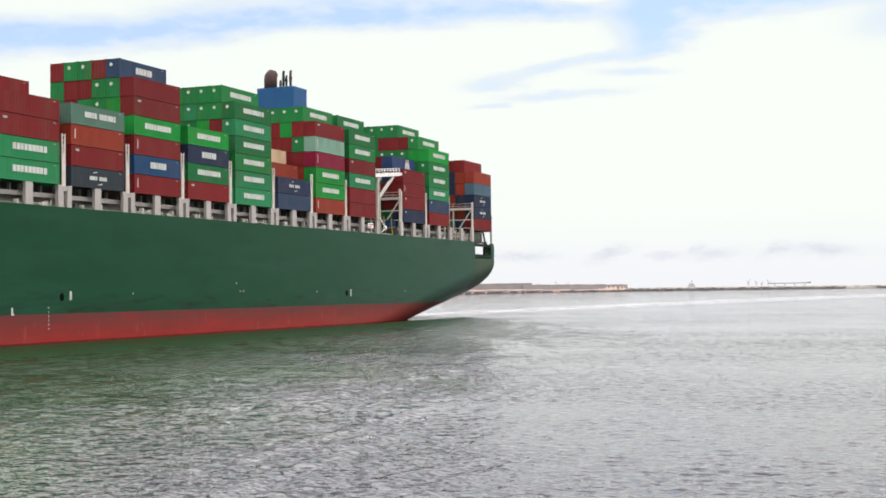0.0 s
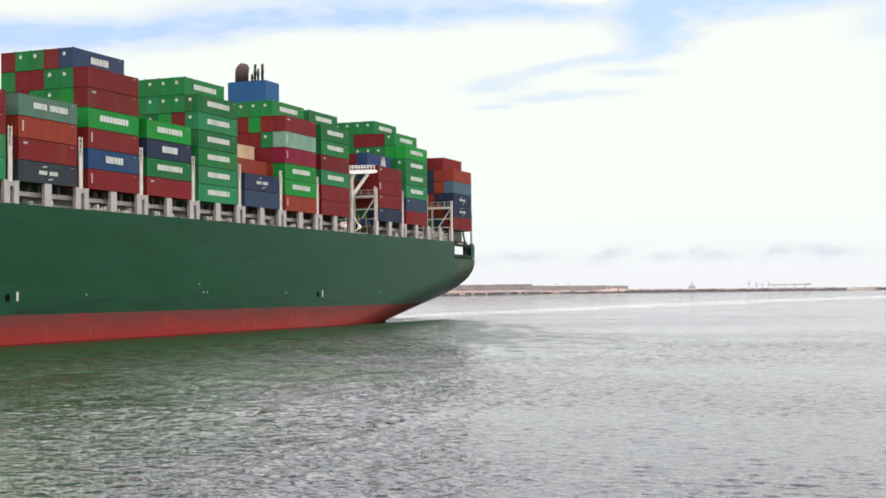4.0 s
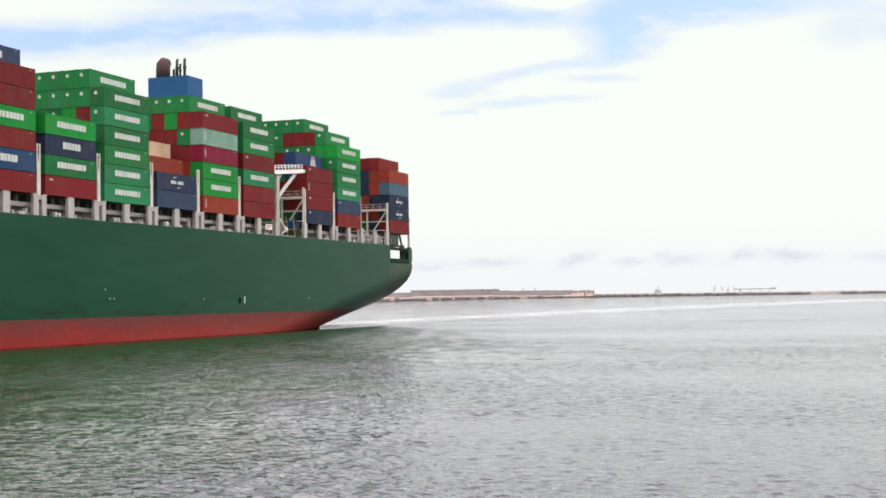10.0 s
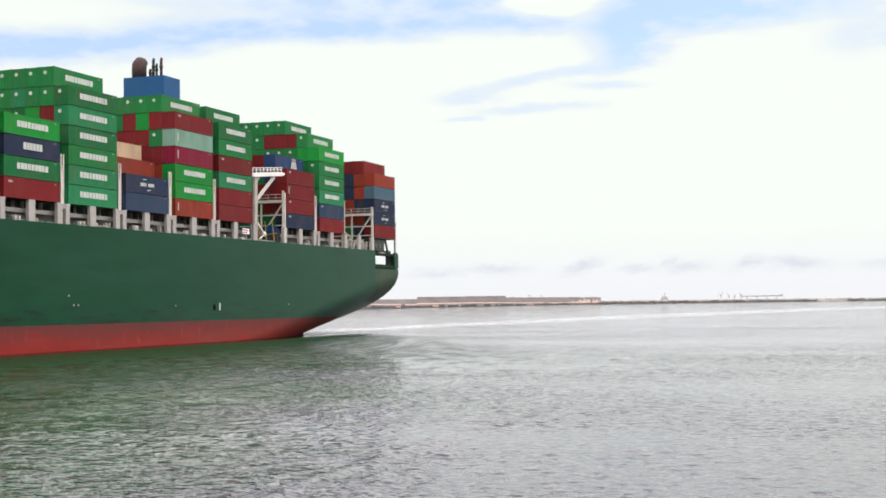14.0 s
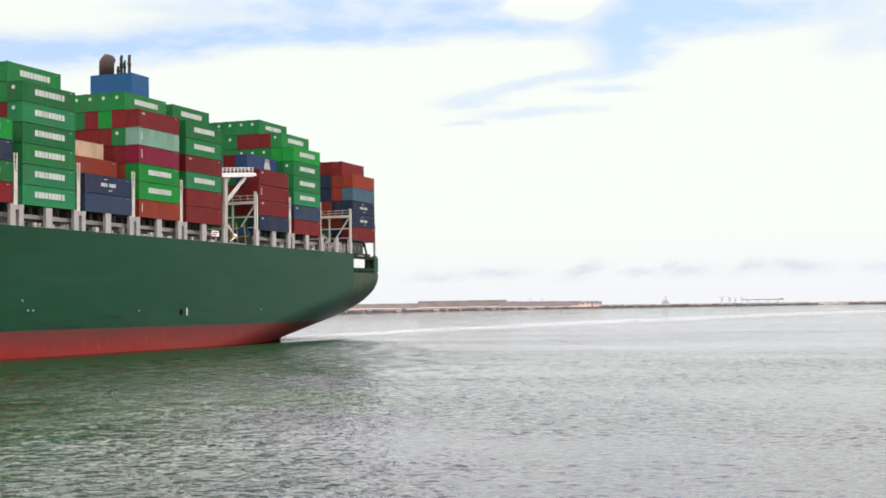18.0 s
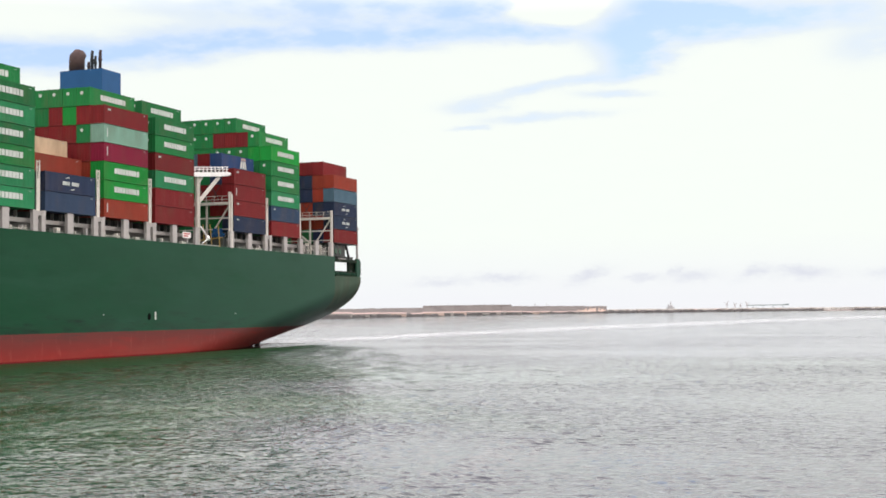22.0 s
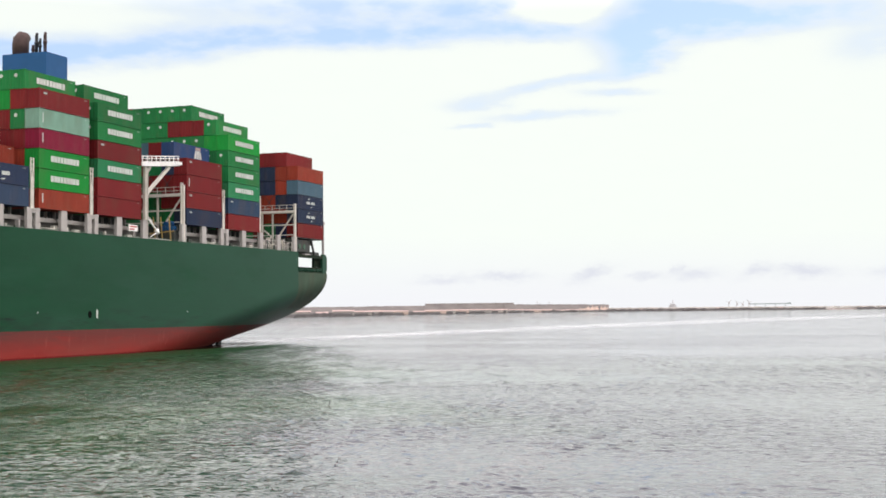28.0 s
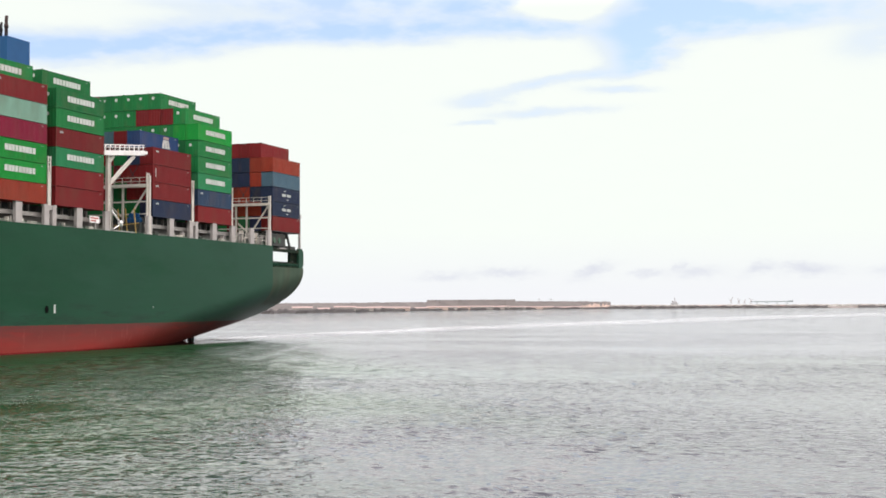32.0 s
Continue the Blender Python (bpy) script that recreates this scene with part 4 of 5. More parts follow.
def build_store_crane():
    """The white provision crane at the ship's side: column, jib with a railed walkway, strut and hook."""
    foot = Vector((-69.3, 0.45, 30.15))
    tip = Vector((-59.8, -1.15, 31.0))
    way = (tip - foot).normalized()
    side = Vector((-way.y, way.x, 0)).normalized()
    crane = ship_box("store_crane", CREAM, "white provision crane with a railed jib at the ship's side", (-68.15, -67.5, 0.2, 0.65, DECK_Z - 0.9, 29.9))
    bm = bmesh.new()
    beam(bm, foot, tip - way * 0.5, 0.9, 0.75)
    beam(bm, tip - way * 1.6 + Vector((0, 0, 0.15)), tip, 1.1, 0.5)
    part("jib", bm, WHITE_STEEL, crane)
    bm = bmesh.new()
    beam(bm, (-67.75, 0.45, 25.3), (-62.3, -0.7, 30.3), 0.42, 0.5)
    part("jib_strut", bm, CREAM, crane)
    bm = bmesh.new()
    beam(bm, (-67.9, 0.5, 28.6), (-66.6, 0.25, 30.0), 0.4, 0.5)
    part("gusset", bm, CREAM, crane)
    for s in (-0.45, 0.45):
        bm = bmesh.new()
        for up in (0.85, 1.25):
            beam(bm, foot + side * s + Vector((0, 0, up)), tip - way * 0.6 + side * s + Vector((0, 0, up)), 0.09)
        for i in range(9):
            p = foot + way * (0.1 + i * 1.08) + side * s
            beam(bm, p + Vector((0, 0, 0.3)), p + Vector((0, 0, 1.25)), 0.1)
        part("jib_rail", bm, WHITE_STEEL, crane)
    for i in range(5):
        p = foot + way * (1.0 + i * 1.65)
        bm = bmesh.new()
        beam(bm, p + Vector((0, 0, 0.62)), p + way * 0.8 + Vector((0, 0, 0.70)), 0.5, 0.5)
        part("cable_drum", bm, RUST, crane, "rust-red drum on the jib")
    bm = bmesh.new()
    for i in range(14):
        beam(bm, (-67.9, 0.18, 19.0 + i * 0.75), (-67.9, -0.1, 19.0 + i * 0.75), 0.1)
    beam(bm, (-67.9, -0.12, 18.6), (-67.9, -0.12, 29.4), 0.1)
    part("ladder", bm, CREAM, crane)
    bm = bmesh.new()
    tube(bm, [(-66.87, 0.3, 21.4), (-65.5, 0.3, 20.4), (-64.3, 0.3, 19.55)], 0.15, 8)
    tube(bm, [(-64.6, 0.3, 19.75), (-64.1, 0.3, 19.3)], [0.42, 0.30], 10)
    tube(bm, [(-64.3, 0.3, 19.45), (-66.4, 0.3, 18.6)], 0.10, 8)
    part("hook_block", bm, WHITE_STEEL, crane, "", True)
    x = -57.6
    bm = bmesh.new()
    for y in (1.2, 2.8, 4.2):
        beam(bm, (x - 0.8, y, DECK_Z - 0.9), (x - 0.8, y + 0.5, 22.4), 0.14)
    beam(bm, (x - 0.8, 0.8, 20.0), (x - 0.8, 5.4, 19.6), 0.14)
    part("yellow_ladder_frame", bm, YELLOW, ship, "dull yellow steel frame")
    ship_box("drum_rack", DARK, "", (x - 0.2, x + 1.0, 1.0, 4.2, DECK_Z - 0.9, 20.15))
    for y, z in ((1.6, 20.55), (2.5, 20.55), (3.4, 20.55), (2.05, 21.3), (2.95, 21.3)):
        bm = bmesh.new()
        tube(bm, [(x + 0.2, y, z), (x + 0.9, y, z)], 0.42, 9)
        part("blue_drum", bm, BLUE_PAINT, ship, "blue drum on the side deck")


def build_funnel():
    top = 50.1
    casing = ship_box("funnel_casing", BLUE_PAINT, "tall blue funnel casing", (-66.6, -60.7, 20.2, 29.0, DECK_Z - 0.9, top))
    part("casing_rim", boxes((-66.55, -60.75, 20.25, 28.95, top, top + 0.08)), BLUE_PAINT, casing)
    bm = bmesh.new()
    tube(bm, [(-64.7, 26.75, top), (-64.7, 26.75, top + 2.1), (-64.6, 26.75, top + 2.75), (-64.25, 26.72, top + 3.2), (-63.75, 26.68, top + 3.25), (-63.3, 26.65, top + 3.0)],
         [1.38, 1.40, 1.38, 1.24, 1.05, 0.92], 18)
    part("exhaust_stack", bm, RUST, casing, "fat rust-brown domed exhaust stack", True)
    bm = bmesh.new()
    tube(bm, [(-63.31, 26.65, top + 3.01), (-63.23, 26.65, top + 2.95)], [0.80, 0.76], 18)
    part("exhaust_mouth", bm, HOLE, casing, "black mouth of the exhaust cowl")
    for y, tall, r, mat in ((24.6, 1.9, 0.26, RUST), (23.9, 3.9, 0.27, SOOT), (23.2, 2.9, 0.22, SOOT), (22.2, 3.9, 0.27, RUST)):
        bm = bmesh.new()
        tube(bm, [(-64.2, y, top), (-64.2, y, top + tall * 0.85), (-64.2, y - 0.1, top + tall)], [r, r, r * 0.9], 12)
        tube(bm, [(-64.2, y, top + tall * 0.5), (-64.2, y, top + tall * 0.62)], r + 0.09, 12)
        part("exhaust_pipe", bm, mat, casing, "", True)


def build_stern():
    ship_box("mooring_deck", DECK_GREEN, "", (STEP_X, 0.9, 0.2, 2 * MID - 0.2, 12.6, 13.0))
    ship_box("aft_bulkhead", HULL_GREEN, "", (STEP_X - 0.4, STEP_X - 0.05, 0.1, 2 * MID - 0.1, 12.8, DECK_Z - 0.4))
    for y0, y1 in ((-0.2, 0.25), (2 * MID - 0.25, 2 * MID + 0.2)):
        inner = 1 if y0 < MID else -1
        ym = (y0 + y1) / 2
        bm = bmesh.new()
        box(bm, -0.9, 1.3, y0, y1, AFT_Z, 18.1)
        bmesh.ops.bevel(bm, geom=[e for e in bm.edges if abs(e.verts[0].co.y - e.verts[1].co.y) > 0.1 and e.verts[0].co.x > 0], offset=0.5, segments=3, affect="EDGES")
        part("corner_plate", bm, HULL_GREEN, ship)
        # a dark screen added in the corner of the opening paints its dim interior
        ya, yb = sorted((ym + inner * 0.7, ym + inner * 1.15))
        house = ship_box("mooring_screen", DARK_GREEN, "dark green steel screen in the stern corner", (-3.2, 0.8, ya, yb, 13.0, 17.9))
        part("screen_door", boxes((-2.4, -1.5, min(ym + inner * 0.66, ym + inner * 0.72), max(ym + inner * 0.66, ym + inner * 0.72), 13.4, 15.6)), DARK, house)
        ship_box("side_beam", DARK_GREEN, "", (STEP_X, -0.9, y0 + 0.05, y1 + 0.1, 17.2, 17.75))
        ship_box("beam_end_plate", GREY, "pale plate on the side beam", (STEP_X + 3.0, STEP_X + 5.6, y0 - 0.01, y1 + 0.12, 17.76, 17.95))
        # fairleads with upright rollers along the edge of the opening
        for i in range(4):
            x0 = STEP_X + 0.5 + i * 2.75
            fair = ship_box("fairlead", DARK_GREEN, "green roller fairlead on the hull edge", (x0, x0 + 2.5, y0, y1, AFT_Z, AFT_Z + 0.22), (x0, x0 + 2.5, y0, y1, 15.05, 15.25))
            for k in range(4):
                bm = bmesh.new()
                xr = x0 + 0.3 + k * 0.63
                tube(bm, [(xr, ym, AFT_Z + 0.22), (xr, ym, 15.05)], 0.2, 10)
                part("roller", bm, HULL_GREEN, fair, "", True)
    for i in range(5):
        bm = bmesh.new()
        tube(bm, [(-11 + i * 2.2, 1.5, 13.0), (-11 + i * 2.2, 1.5, 14.9)], 0.36, 12)
        tube(bm, [(-11 + i * 2.2, 1.5, 14.9), (-11 + i * 2.2, 1.5, 15.1)], 0.48, 12)
        part("bollard", bm, DECK_GREEN, ship, "", True)
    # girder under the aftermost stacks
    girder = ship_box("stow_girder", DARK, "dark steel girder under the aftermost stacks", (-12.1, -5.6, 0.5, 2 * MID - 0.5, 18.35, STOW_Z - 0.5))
    for i in range(2):
        bm = bmesh.new()
        tube(bm, [(-10.6 + i * 2.2, 0.35, 19.4), (-10.6 + i * 2.2, 0.55, 19.4)], 0.55, 14)
        part("girder_manhole", bm, DECK_GREEN, girder)
    ship_box("stow_ledge", DARK, "", (-12.1, 0.0, 0.1, 2 * MID - 0.1, STOW_Z - 0.16, STOW_Z - 0.003))
    for y in (0.25, 10, 21, 32, 2 * MID - 0.25):
        bm = bmesh.new()
        beam(bm, (0.35, y, 18.1 if abs(y - MID) > 15 else 13.0), (0.30, y, STOW_Z - 0.003), 0.4, 0.4)
        part("aft_post", bm, GREY, ship, "grey slanting post")
        bm = bmesh.new()
        beam(bm, (-5.6, y, STOW_Z - 0.3), (-4.0, y, 17.9 if abs(y - MID) > 15 else 13.0), 0.35)
        part("aft_brace", bm, DARK, ship)
    bm = bmesh.new()
    beam(bm, (0.45, 0.2, STOW_Z - 0.4), (0.45, 0.2, 24.6), 0.22)
    beam(bm, (0.45, 0.2, 24.4), (0.45, 0.2, 25.0), 0.4)
    part("stern_light_pole", bm, GREY, ship)
    # rudder head under the counter
    ship_box("rudder", DARK, "", (-6.6, -5.7, MID - 0.5, MID + 0.5, -6, 1.0))


def build_hull_marks():
    y = -0.23
    rows = [*[("draught_mark", (-173.8, -173.65, y, y + 0.04, 1.9 + 0.55 * i, 2.15 + 0.55 * i)) for i in range(6)], ("hull_mark", (-181.1, -180.8, y, y + 0.04, 3.9, 4.9)), ("hull_mark", (-180.8, -179.9, y, y + 0.04, 3.9, 4.2)),
            ("hull_mark", (-154.8, -154.4, y, y + 0.04, 6.4, 6.8)), ("hull_mark", (-124.4, -123.9, y, y + 0.04, 6.6, 7.0)), ("hull_mark", (-123.3, -122.8, y, y + 0.04, 6.6, 7.0)),
            ("hull_mark", (-125.6, -125.2, y, y + 0.04, 7.95, 8.3)), ("hull_mark", (-96.7, -96.3, y, y + 0.04, 6.4, 6.8)), ("hull_mark", (-55.7, -55.4, y, y + 0.04, 6.4, 6.7)),
            ("hull_mark", (-169.3, -168.9, y, y + 0.04, 5.75, 6.95)), ("hull_mark", (-82.3, -81.9, y, y + 0.04, 5.65, 6.9))]
    for name, r in rows:
        if r[5] - r[4] < 0.5:
            r = (r[0], r[0] + (0.27 if name == "hull_mark" else 0.13), r[2], r[3], r[4], r[4] + 0.25)
        ship_box(name, PALE_MARK if r[5] - r[4] < 0.5 else WHITE_MARK, "white painted mark", r)
    for x in (-171.0, -84.0):
        bm = bmesh.new()
        pts = [(x + 0.42 * math.cos(2 * math.pi * k / 14), -0.27, 6.18 + 0.55 * math.sin(2 * math.pi * k / 14)) for k in range(14)]
        vs = [bm.verts.new(p) for p in pts]
        ws = [bm.verts.new((p[0], -0.15, p[2])) for p in pts]
        bm.faces.new(vs)
        for k in range(14):
            bm.faces.new((vs[k], vs[(k + 1) % 14], ws[(k + 1) % 14], ws[k]))
        part("hull_outlet", bm, HOLE, ship, "black oval outlet in the hull side")


def build_side_deck():
    """Rails, pipes, boxes and vents along the side deck, between the pedestals."""
    rnd = random.Random(21)
    bm = bmesh.new()
    tube(bm, [(-186, 1.5, 17.9), (-14, 1.5, 17.9)], 0.16, 8)
    part("deck_pipe", bm, DECK_GREEN, ship)
    bm = bmesh.new()
    tube(bm, [(-186, 1.75, 18.5), (-14, 1.75, 18.5)], 0.1, 8)
    part("deck_pipe", bm, GREY, ship)
    bm = bmesh.new()
    for z in (17.9, 18.45):
        beam(bm, (-186, 0.25, z), (-13, 0.25, z), 0.05)
    part("side_rail", bm, DECK_GREEN, ship)
    for k, x in enumerate(BAYS.values()):
        if x > -20:
            continue
        for off, w, h, mat in ((3.0, 0.35, 0.8, CREAM), (4.1, 0.3, 0.7, CREAM), (7.6, 0.3, 0.7, CREAM), (9.0, 1.3, 0.55, CREAM), (10.4, 0.3, 1.0, GREY), (1.7, 0.9, 0.6, DARK)):
            if rnd.random() < 0.4:
                continue
            o = x + off + rnd.uniform(-0.4, 0.4)
            ship_box("vent_box", mat, "", (o, o + w, 0.5, 1.1, DECK_Z - 0.9, DECK_Z + h * rnd.uniform(0.7, 1.15)))
        if k % 2 == 0:
            bm = bmesh.new()
            o = x + (1.1 if k % 4 else 7.2)
            tube(bm, [(o, 0.6, DECK_Z - 0.9), (o, 0.6, DECK_Z + 0.95)], 0.07, 6)
            tube(bm, [(o + 3.9, 0.6, DECK_Z - 0.9), (o + 3.9, 0.6, DECK_Z + 0.8)], 0.07, 6)
            tube(bm, [(o, 0.6, DECK_Z + 0.25), (o + 3.9, 0.6, DECK_Z + 0.25)], 0.09, 6)
            part("pipe_rail", bm, CREAM, ship, "pale pipe rail on the side deck")
        for i in range(4):
            bm = bmesh.new()
            o = x + 6.9 + i * 1.25 + rnd.uniform(-0.2, 0.2)
            tube(bm, [(o, 1.3, DECK_Z - 0.9), (o, 1.3, DECK_Z + 0.1 + rnd.uniform(0, 0.4))], 0.13, 8)
            part("air_pipe", bm, DARK, ship)
    sign = ship_box("notice_board", WHITE_STEEL, "white notice board with red bars of writing", (-72.9, -70.4, 0.2, 0.32, 19.25, 20.25))
    for i, (x0, x1) in enumerate(((-72.7, -70.7), (-72.7, -71.3))):
        part("writing_bar", boxes((x0, x1, 0.17, 0.21, 19.85 - 0.4 * i, 20.05 - 0.4 * i)), RED_MARK, sign, "red bar of writing")
    for x, w, h, mat in ((-25.9, 0.7, 1.3, CREAM), (-24.6, 1.1, 1.9, GREY), (-23.2, 0.5, 2.4, CREAM), (-22.3, 1.2, 1.2, CREAM), (-20.4, 0.8, 2.1, GREY), (-19.1, 1.0, 1.4, CREAM), (-17.6, 0.6, 2.2, CREAM), (-16.0, 1.2, 1.6, GREY)):
        locker = ship_box("locker", mat, "", (x, x + w, 0.6, 1.5, DECK_Z - 0.9, DECK_Z + h))
        part("locker_door", boxes((x + 0.08, x + w - 0.08, 0.57, 0.61, DECK_Z + 0.1, DECK_Z + h - 0.12)), DARK, locker)
    for x0 in (-26.2, -19.5):
        bm = bmesh.new()
        for z in (19.1, 20.0):
            beam(bm, (x0, 0.3, z), (x0 + 5.2, 0.3, z), 0.06)
        for i in range(4):
            beam(bm, (x0 + i * 1.7, 0.3, DECK_Z - 0.5), (x0 + i * 1.7, 0.3, 20.0), 0.08)
        part("deck_railing", bm, CREAM, ship)


YELLOW = material("dull_yellow_paint", (0.45, 0.30, 0.09), 0.6)
build_decks()
build_pedestals()
build_lashing_bridge(-56.3, 7.2, 26.2, "cream steel lashing bridge post")
build_lashing_bridge(-13.1, 7.4, 26.2, "cream steel lashing bridge post")
build_store_crane()
build_funnel()
build_stern()
build_hull_marks()
build_side_deck()


# ---- far shore ----
def polar(az, dist, z=0.0):
    a = radians(az)
    return Vector((dist * math.cos(a), dist * math.sin(a), z))


SHORE = [(60, 1150), (34, 1300), (27.3, 1450), (24.9, 1620), (20.4, 2250), (17, 2850), (14, 3250), (9, 3600), (5, 3800), (0, 4000), (-12, 4200), (-40, 4300)]


def shore_at(az):
    for (a, d), (b, e) in zip(SHORE, SHORE[1:]):
        if b <= az <= a:
            return d + (e - d) * (a - az) / (a - b)
    return SHORE[-1][1]


def far_strip(name, label, az0, az1, profile, mat, seed, rough=0.06, step=0.12, even=0.0):
    """A low bank along the shore. profile: metres behind the waterline, height."""
    rnd = random.Random(seed)
    n = max(int((az0 - az1) / step), 2)
    bm = bmesh.new()
    rows = []
    for i in range(n + 1):
        az = az0 + (az1 - az0) * i / n
        k = 1 + rnd.uniform(-rough, rough)
        if even:  # a level skyline that lies lower where the shore is nearer
            k *= (6.3 + 0.0058 * shore_at(az)) / even
        rows.append([bm.verts.new(polar(az, shore_at(az) + off + rnd.uniform(-3, 3), z * k if z > 0 else z)) for off, z in profile])
    for r, s in zip(rows, rows[1:]):
        for j in range(len(profile) - 1):
            bm.faces.new((r[j], s[j], s[j + 1], r[j + 1]))
    return tagged(new(name, mesh_of(name, bm, mat)), label, "shore", kind="structure")


far_strip("ground", "low pale harbour land behind the breakwater", 58, -35, [(2, -1), (10, 2.5), (60, 3.6), (140, 3.8), (160, -1)], SAND, 3, 0.12)
far_strip("ground_bank", "long reddish earth bank above the shore", 58, 21.2, [(70, 1), (110, 8), (150, 14), (175, 17.0), (260, 17.0), (280, 1)], EARTH, 14, 0.025, even=21.5)
far_strip("ground_plateau", "reddish earth plateau above the shore", 21.75, 18.0, [(95, 1), (130, 9), (165, 17), (180, 21.0), (250, 21.0), (270, 1)], EARTH, 4, 0.012, even=21.5)
far_strip("ground_terrace", "lower reddish earth terrace", 18.4, 14.0, [(70, 1), (110, 9), (150, 15), (170, 18.2), (260, 18.2), (280, 1)], EARTH, 6, 0.03)
far_strip("ground_breakwater", "long dark rock breakwater", 58, 14.0, [(-12, -1), (-6, 2.8), (0, 4.4), (8, 4.4), (14, -1)], ROCK, 5, 0.25)
far_strip("ground_outer_breakwater", "outer stretch of the dark rock breakwater", 14.1, 5.2, [(-14, -1), (-8, 3.6), (0, 6.2), (8, 6.2), (14, -1)], ROCK, 16, 0.2)
far_strip("ground_breakwater_end", "end of the dark rock breakwater", 4.0, -30, [(-14, -1), (-8, 3.2), (0, 5.6), (8, 5.6), (14, -1)], ROCK, 15, 0.2)
far_strip("ground_mole", "pale harbour mole", 14.0, -30, [(20, -1), (24, 9.0), (60, 9.6), (64, -1)], PALE, 9, 0.06)


def build_spoil_heap():
    rnd = random.Random(2)
    bm = bmesh.new()
    for i in range(110):
        az = rnd.uniform(14.05, 15.3)
        d = shore_at(az) + rnd.uniform(15, 95)
        top = (3 + 12 * (d - shore_at(az)) / 95) * (1.0 if az < 14.9 else 0.7)
        p = polar(az, d)
        r = rnd.uniform(2.0, 5.0)
        ring = [bm.verts.new((p.x + r * math.cos(a), p.y + r * math.sin(a) * 1.4, 0)) for a in (0.3, 1.6, 2.9, 4.2, 5.4)]
        tip = bm.verts.new((p.x, p.y, top * rnd.uniform(0.8, 1.15)))
        for k in range(5):
            bm.faces.new((ring[k], ring[(k + 1) % 5], tip))
    tagged(new("rock_heap", mesh_of("rock_heap", bm, HEAP)), "pale heap of quarried rock on the shore", "rock heap", kind="stuff")


build_spoil_heap()


def place_far(ob, az, dist, z=0.0):
    p = polar(az, dist, z)
    ob.matrix_world = Matrix.Translation(p) @ Matrix.Rotation(radians(az), 4, "Z")
    return ob


def build_shed(az, back, wide, deep, tall, z, wall, label):
    """A far harbour building: wall, roof, and a dark doorway."""
    root = place_far(new("harbour_shed"), az, shore_at(az) + back, z)
    tagged(root, label, "building", "buildings on the far shore")
    part("wall", boxes((0, deep, -wide / 2, wide / 2, -1.0, tall)), wall, root)
    bm = bmesh.new()
    vs = [bm.verts.new(p) for p in ((-0.6, -wide / 2 - 0.6, tall), (-0.6, wide / 2 + 0.6, tall), (deep + 0.6, wide / 2 + 0.6, tall), (deep + 0.6, -wide / 2 - 0.6, tall), (deep / 2, -wide / 2 - 0.6, tall + 1.6), (deep / 2, wide / 2 + 0.6, tall + 1.6))]
    for f in ((0, 1, 5, 4), (3, 4, 5, 2), (0, 4, 3), (1, 2, 5), (0, 3, 2, 1)):
        bm.faces.new([vs[i] for i in f])
    part("roof", bm, FAR_RED if wall is not FAR_GREY else FAR_GREY, root)
    part("doorway", boxes((-0.15, 0.2, -wide * 0.10, wide * 0.10, -0.5, tall * 0.6)), FAR_GREY, root)


_rnd = random.Random(12)
for az, wide in ((27.0, 22), (26.1, 14), (25.2, 26), (23.9, 16), (22.9, 30), (22.0, 18), (21.3, 34), (20.2, 24), (19.4, 40), (18.5, 22), (17.3, 46), (16.6, 22), (16.0, 30), (24.5, 30), (23.4, 20), (20.8, 26), (18.9, 40), (17.9, 30), (15.5, 34), (10.6, 40), (9.6, 46), (8.6, 40), (7.3, 50), (12.9, 40), (12.3, 22), (11.7, 30)):
    build_shed(az, 22 + _rnd.uniform(0, 20), wide, 14, _rnd.uniform(2.4, 4.6), 2.0, HEAP if _rnd.random() < 0.35 else PALE, "small pale shed on the far harbour shore")


def build_far_crane(az, tall, lean, mat):
    root = place_far(new("harbour_crane"), az, shore_at(az) + 130, 3.5)
    tagged(root, "far hazy harbour crane with a raised jib", "crane", "cranes on the far shore")
    part("portal", boxes((-2, 2, -2.2, -1.2, 0, tall * 0.5), (-2, 2, 1.2, 2.2, 0, tall * 0.5), (-2, 2, -2.2, 2.2, tall * 0.5, tall * 0.72)), mat, root)
    bm = bmesh.new()
    beam(bm, (0, 0, tall * 0.7), (0, lean * 0.6, tall), 1.7)
    part("jib", bm, mat, root)
    bm = bmesh.new()
    beam(bm, (0, 0, tall * 0.7), (0, -lean * 0.8, tall * 0.86), 1.2)
    part("tie", bm, mat, root)


for az, tall, lean, mat in ((9.05, 25, -9, FAR_PALE), (8.73, 22, 6, FAR_PALE), (8.5, 20, -5, FAR_PALE), (8.24, 24, 7, FAR_PALE)):
    build_far_crane(az, tall, lean, mat)


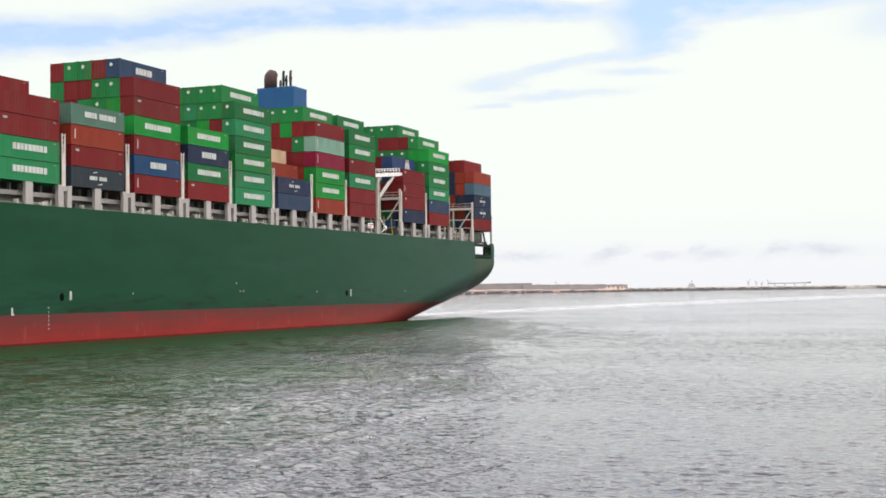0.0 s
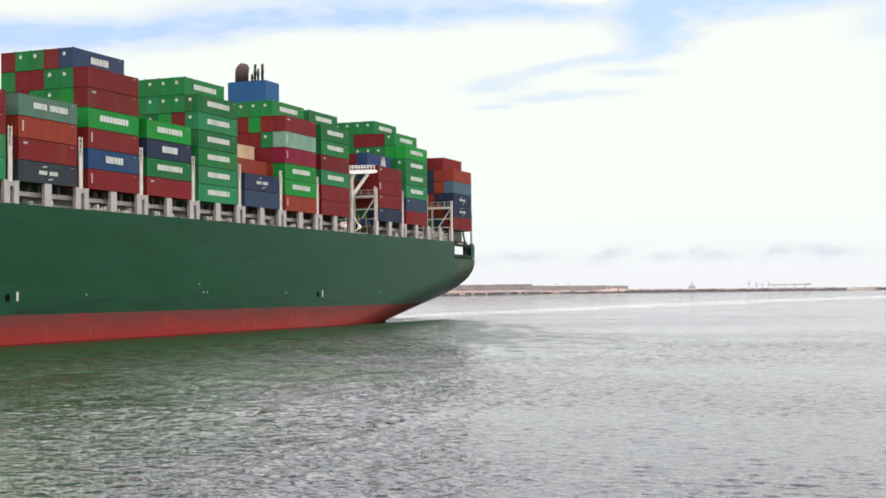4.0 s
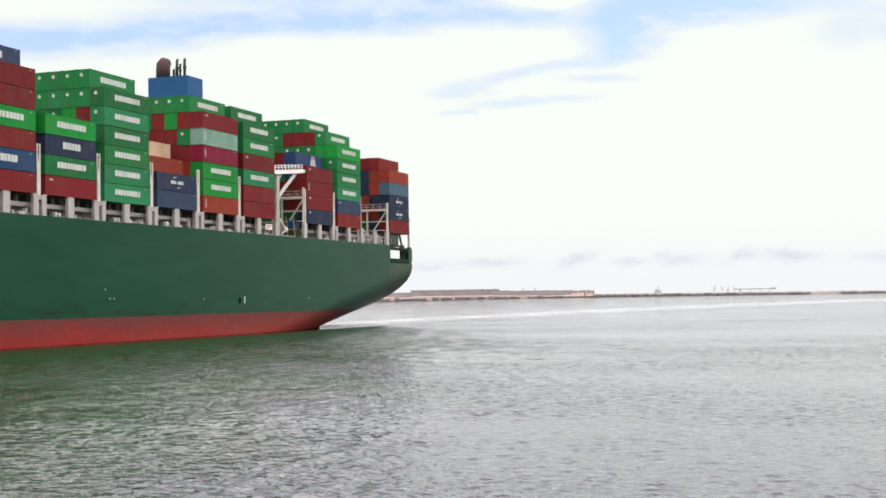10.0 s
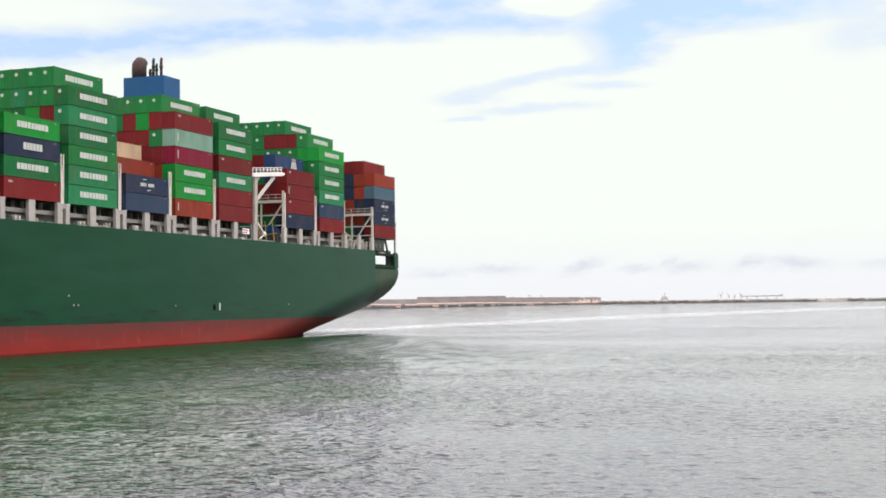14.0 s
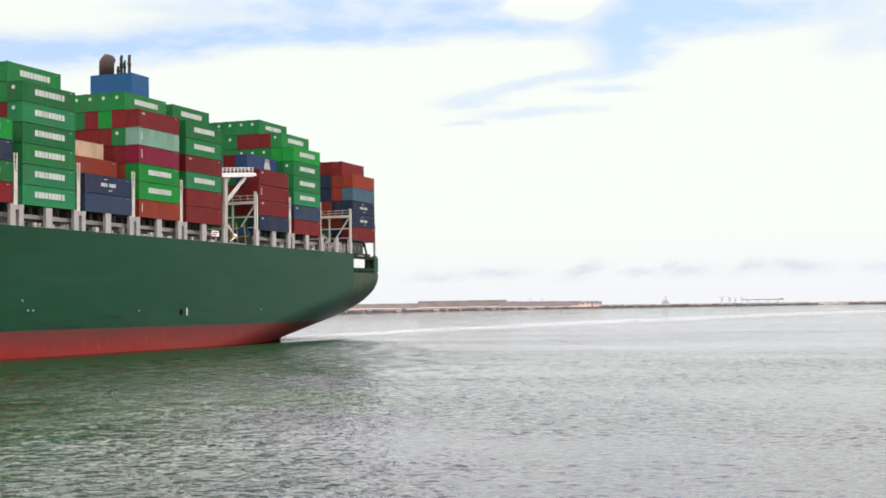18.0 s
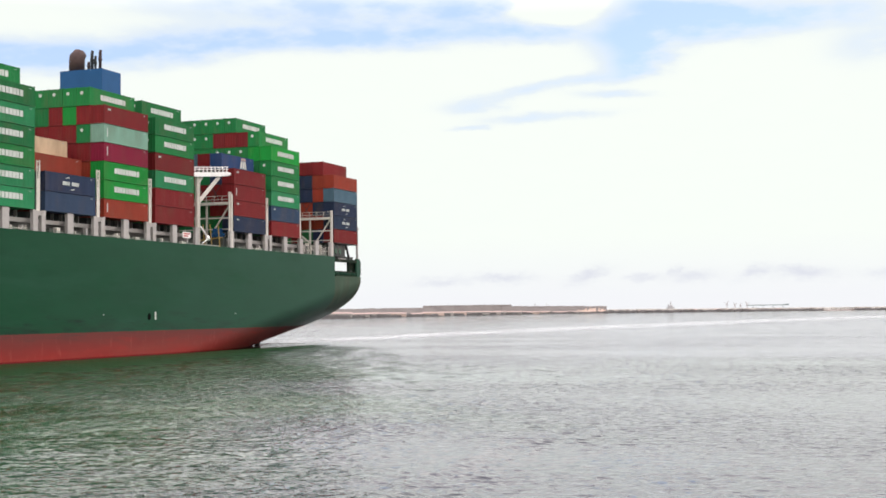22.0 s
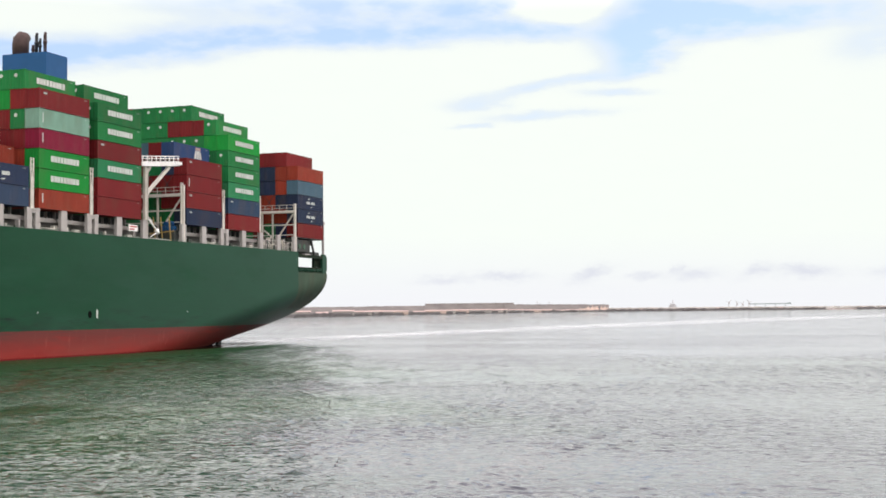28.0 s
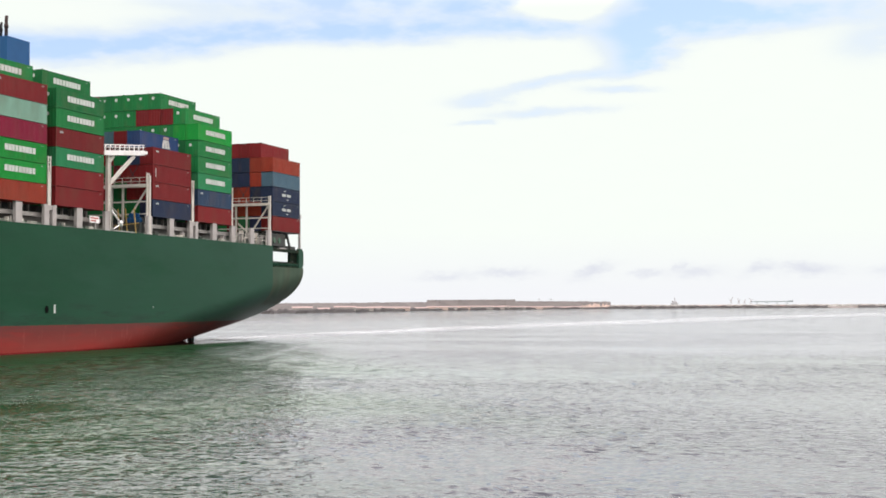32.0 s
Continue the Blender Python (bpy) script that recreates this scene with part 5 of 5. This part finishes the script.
def build_far_jetty():
    root = new("jetty_shed")
    tagged(root, "long low grey shed on a far jetty", "building")
    a, b = polar(8.2, 3800), polar(6.6, 3900)
    root.location = a
    d = b - a
    bm = bmesh.new()
    beam(bm, (0, 0, 17.0), (d.x, d.y, 17.6), 8, 2.6)
    part("roof", bm, FAR_GREY, root)
    for i in range(4):
        u = (i + 0.5) / 4
        bm = bmesh.new()
        beam(bm, (d.x * u, d.y * u, 0), (d.x * u, d.y * u, 16.0), 1.5)
        part("support", bm, FAR_GREY, root)
    end = bmesh.new()
    beam(end, (d.x * 0.93, d.y * 0.93, 18.5), (d.x, d.y, 19.5), 9, 3.0)
    part("loading_head", end, FAR_GREY, root)


def build_far_vessel():
    """A moored vessel whose bridge and mast show over the breakwater."""
    root = place_far(new("moored_vessel"), 11.36, 3720)
    tagged(root, "far pale moored vessel behind the breakwater", "ship")
    part("hull", boxes((-8, 8, -30, 30, 0, 9)), FAR_PALE, root)
    part("superstructure", boxes((-7, 7, -10, 10, 9, 14.5), (-6, 6, -7, 5, 14.5, 18.5)), FAR_PALE, root)
    bm = bmesh.new()
    beam(bm, (0, -1, 18.5), (0, -1, 29), 1.9)
    beam(bm, (0, -4, 23), (0, 2, 23), 0.9)
    part("mast", bm, FAR_PALE, root)
    part("funnel", boxes((-3, 3, 4, 7, 15, 21)), FAR_PALE, root)


def build_far_pole(az):
    root = place_far(new("light_mast"), az, shore_at(az) + 180, 16)
    tagged(root, "tall thin light mast on the far plateau", "light mast")
    bm = bmesh.new()
    beam(bm, (0, 0, -1), (0, 0, 6.5), 0.9)
    part("pole", bm, FAR_PALE, root)
    part("lamp_head", boxes((-1, 1, -2.5, 2.5, 6.2, 7.2)), FAR_PALE, root)


build_far_jetty()
build_far_vessel()
build_far_pole(17.0)
build_far_pole(16.5)


# ---- what moves ----
def motions():
    sails = [(t, pose(x, y, 0, 0, 0, turn)) for t, x, y, turn in SAIL]
    walk(ship, sails)
    walk(reflection_sheet, sails)
    for ob, place in RIDERS:
        walk(ob, [(t, m @ place) for t, m in sails])
    walk(water, [(0, pose(0, 0, 0)), (8, pose(-4, -3, 0)), (16, pose(-8, -6, 0)), (24, pose(-12, -9, 0)), (32, pose(-16, -12, 0))])


motions()
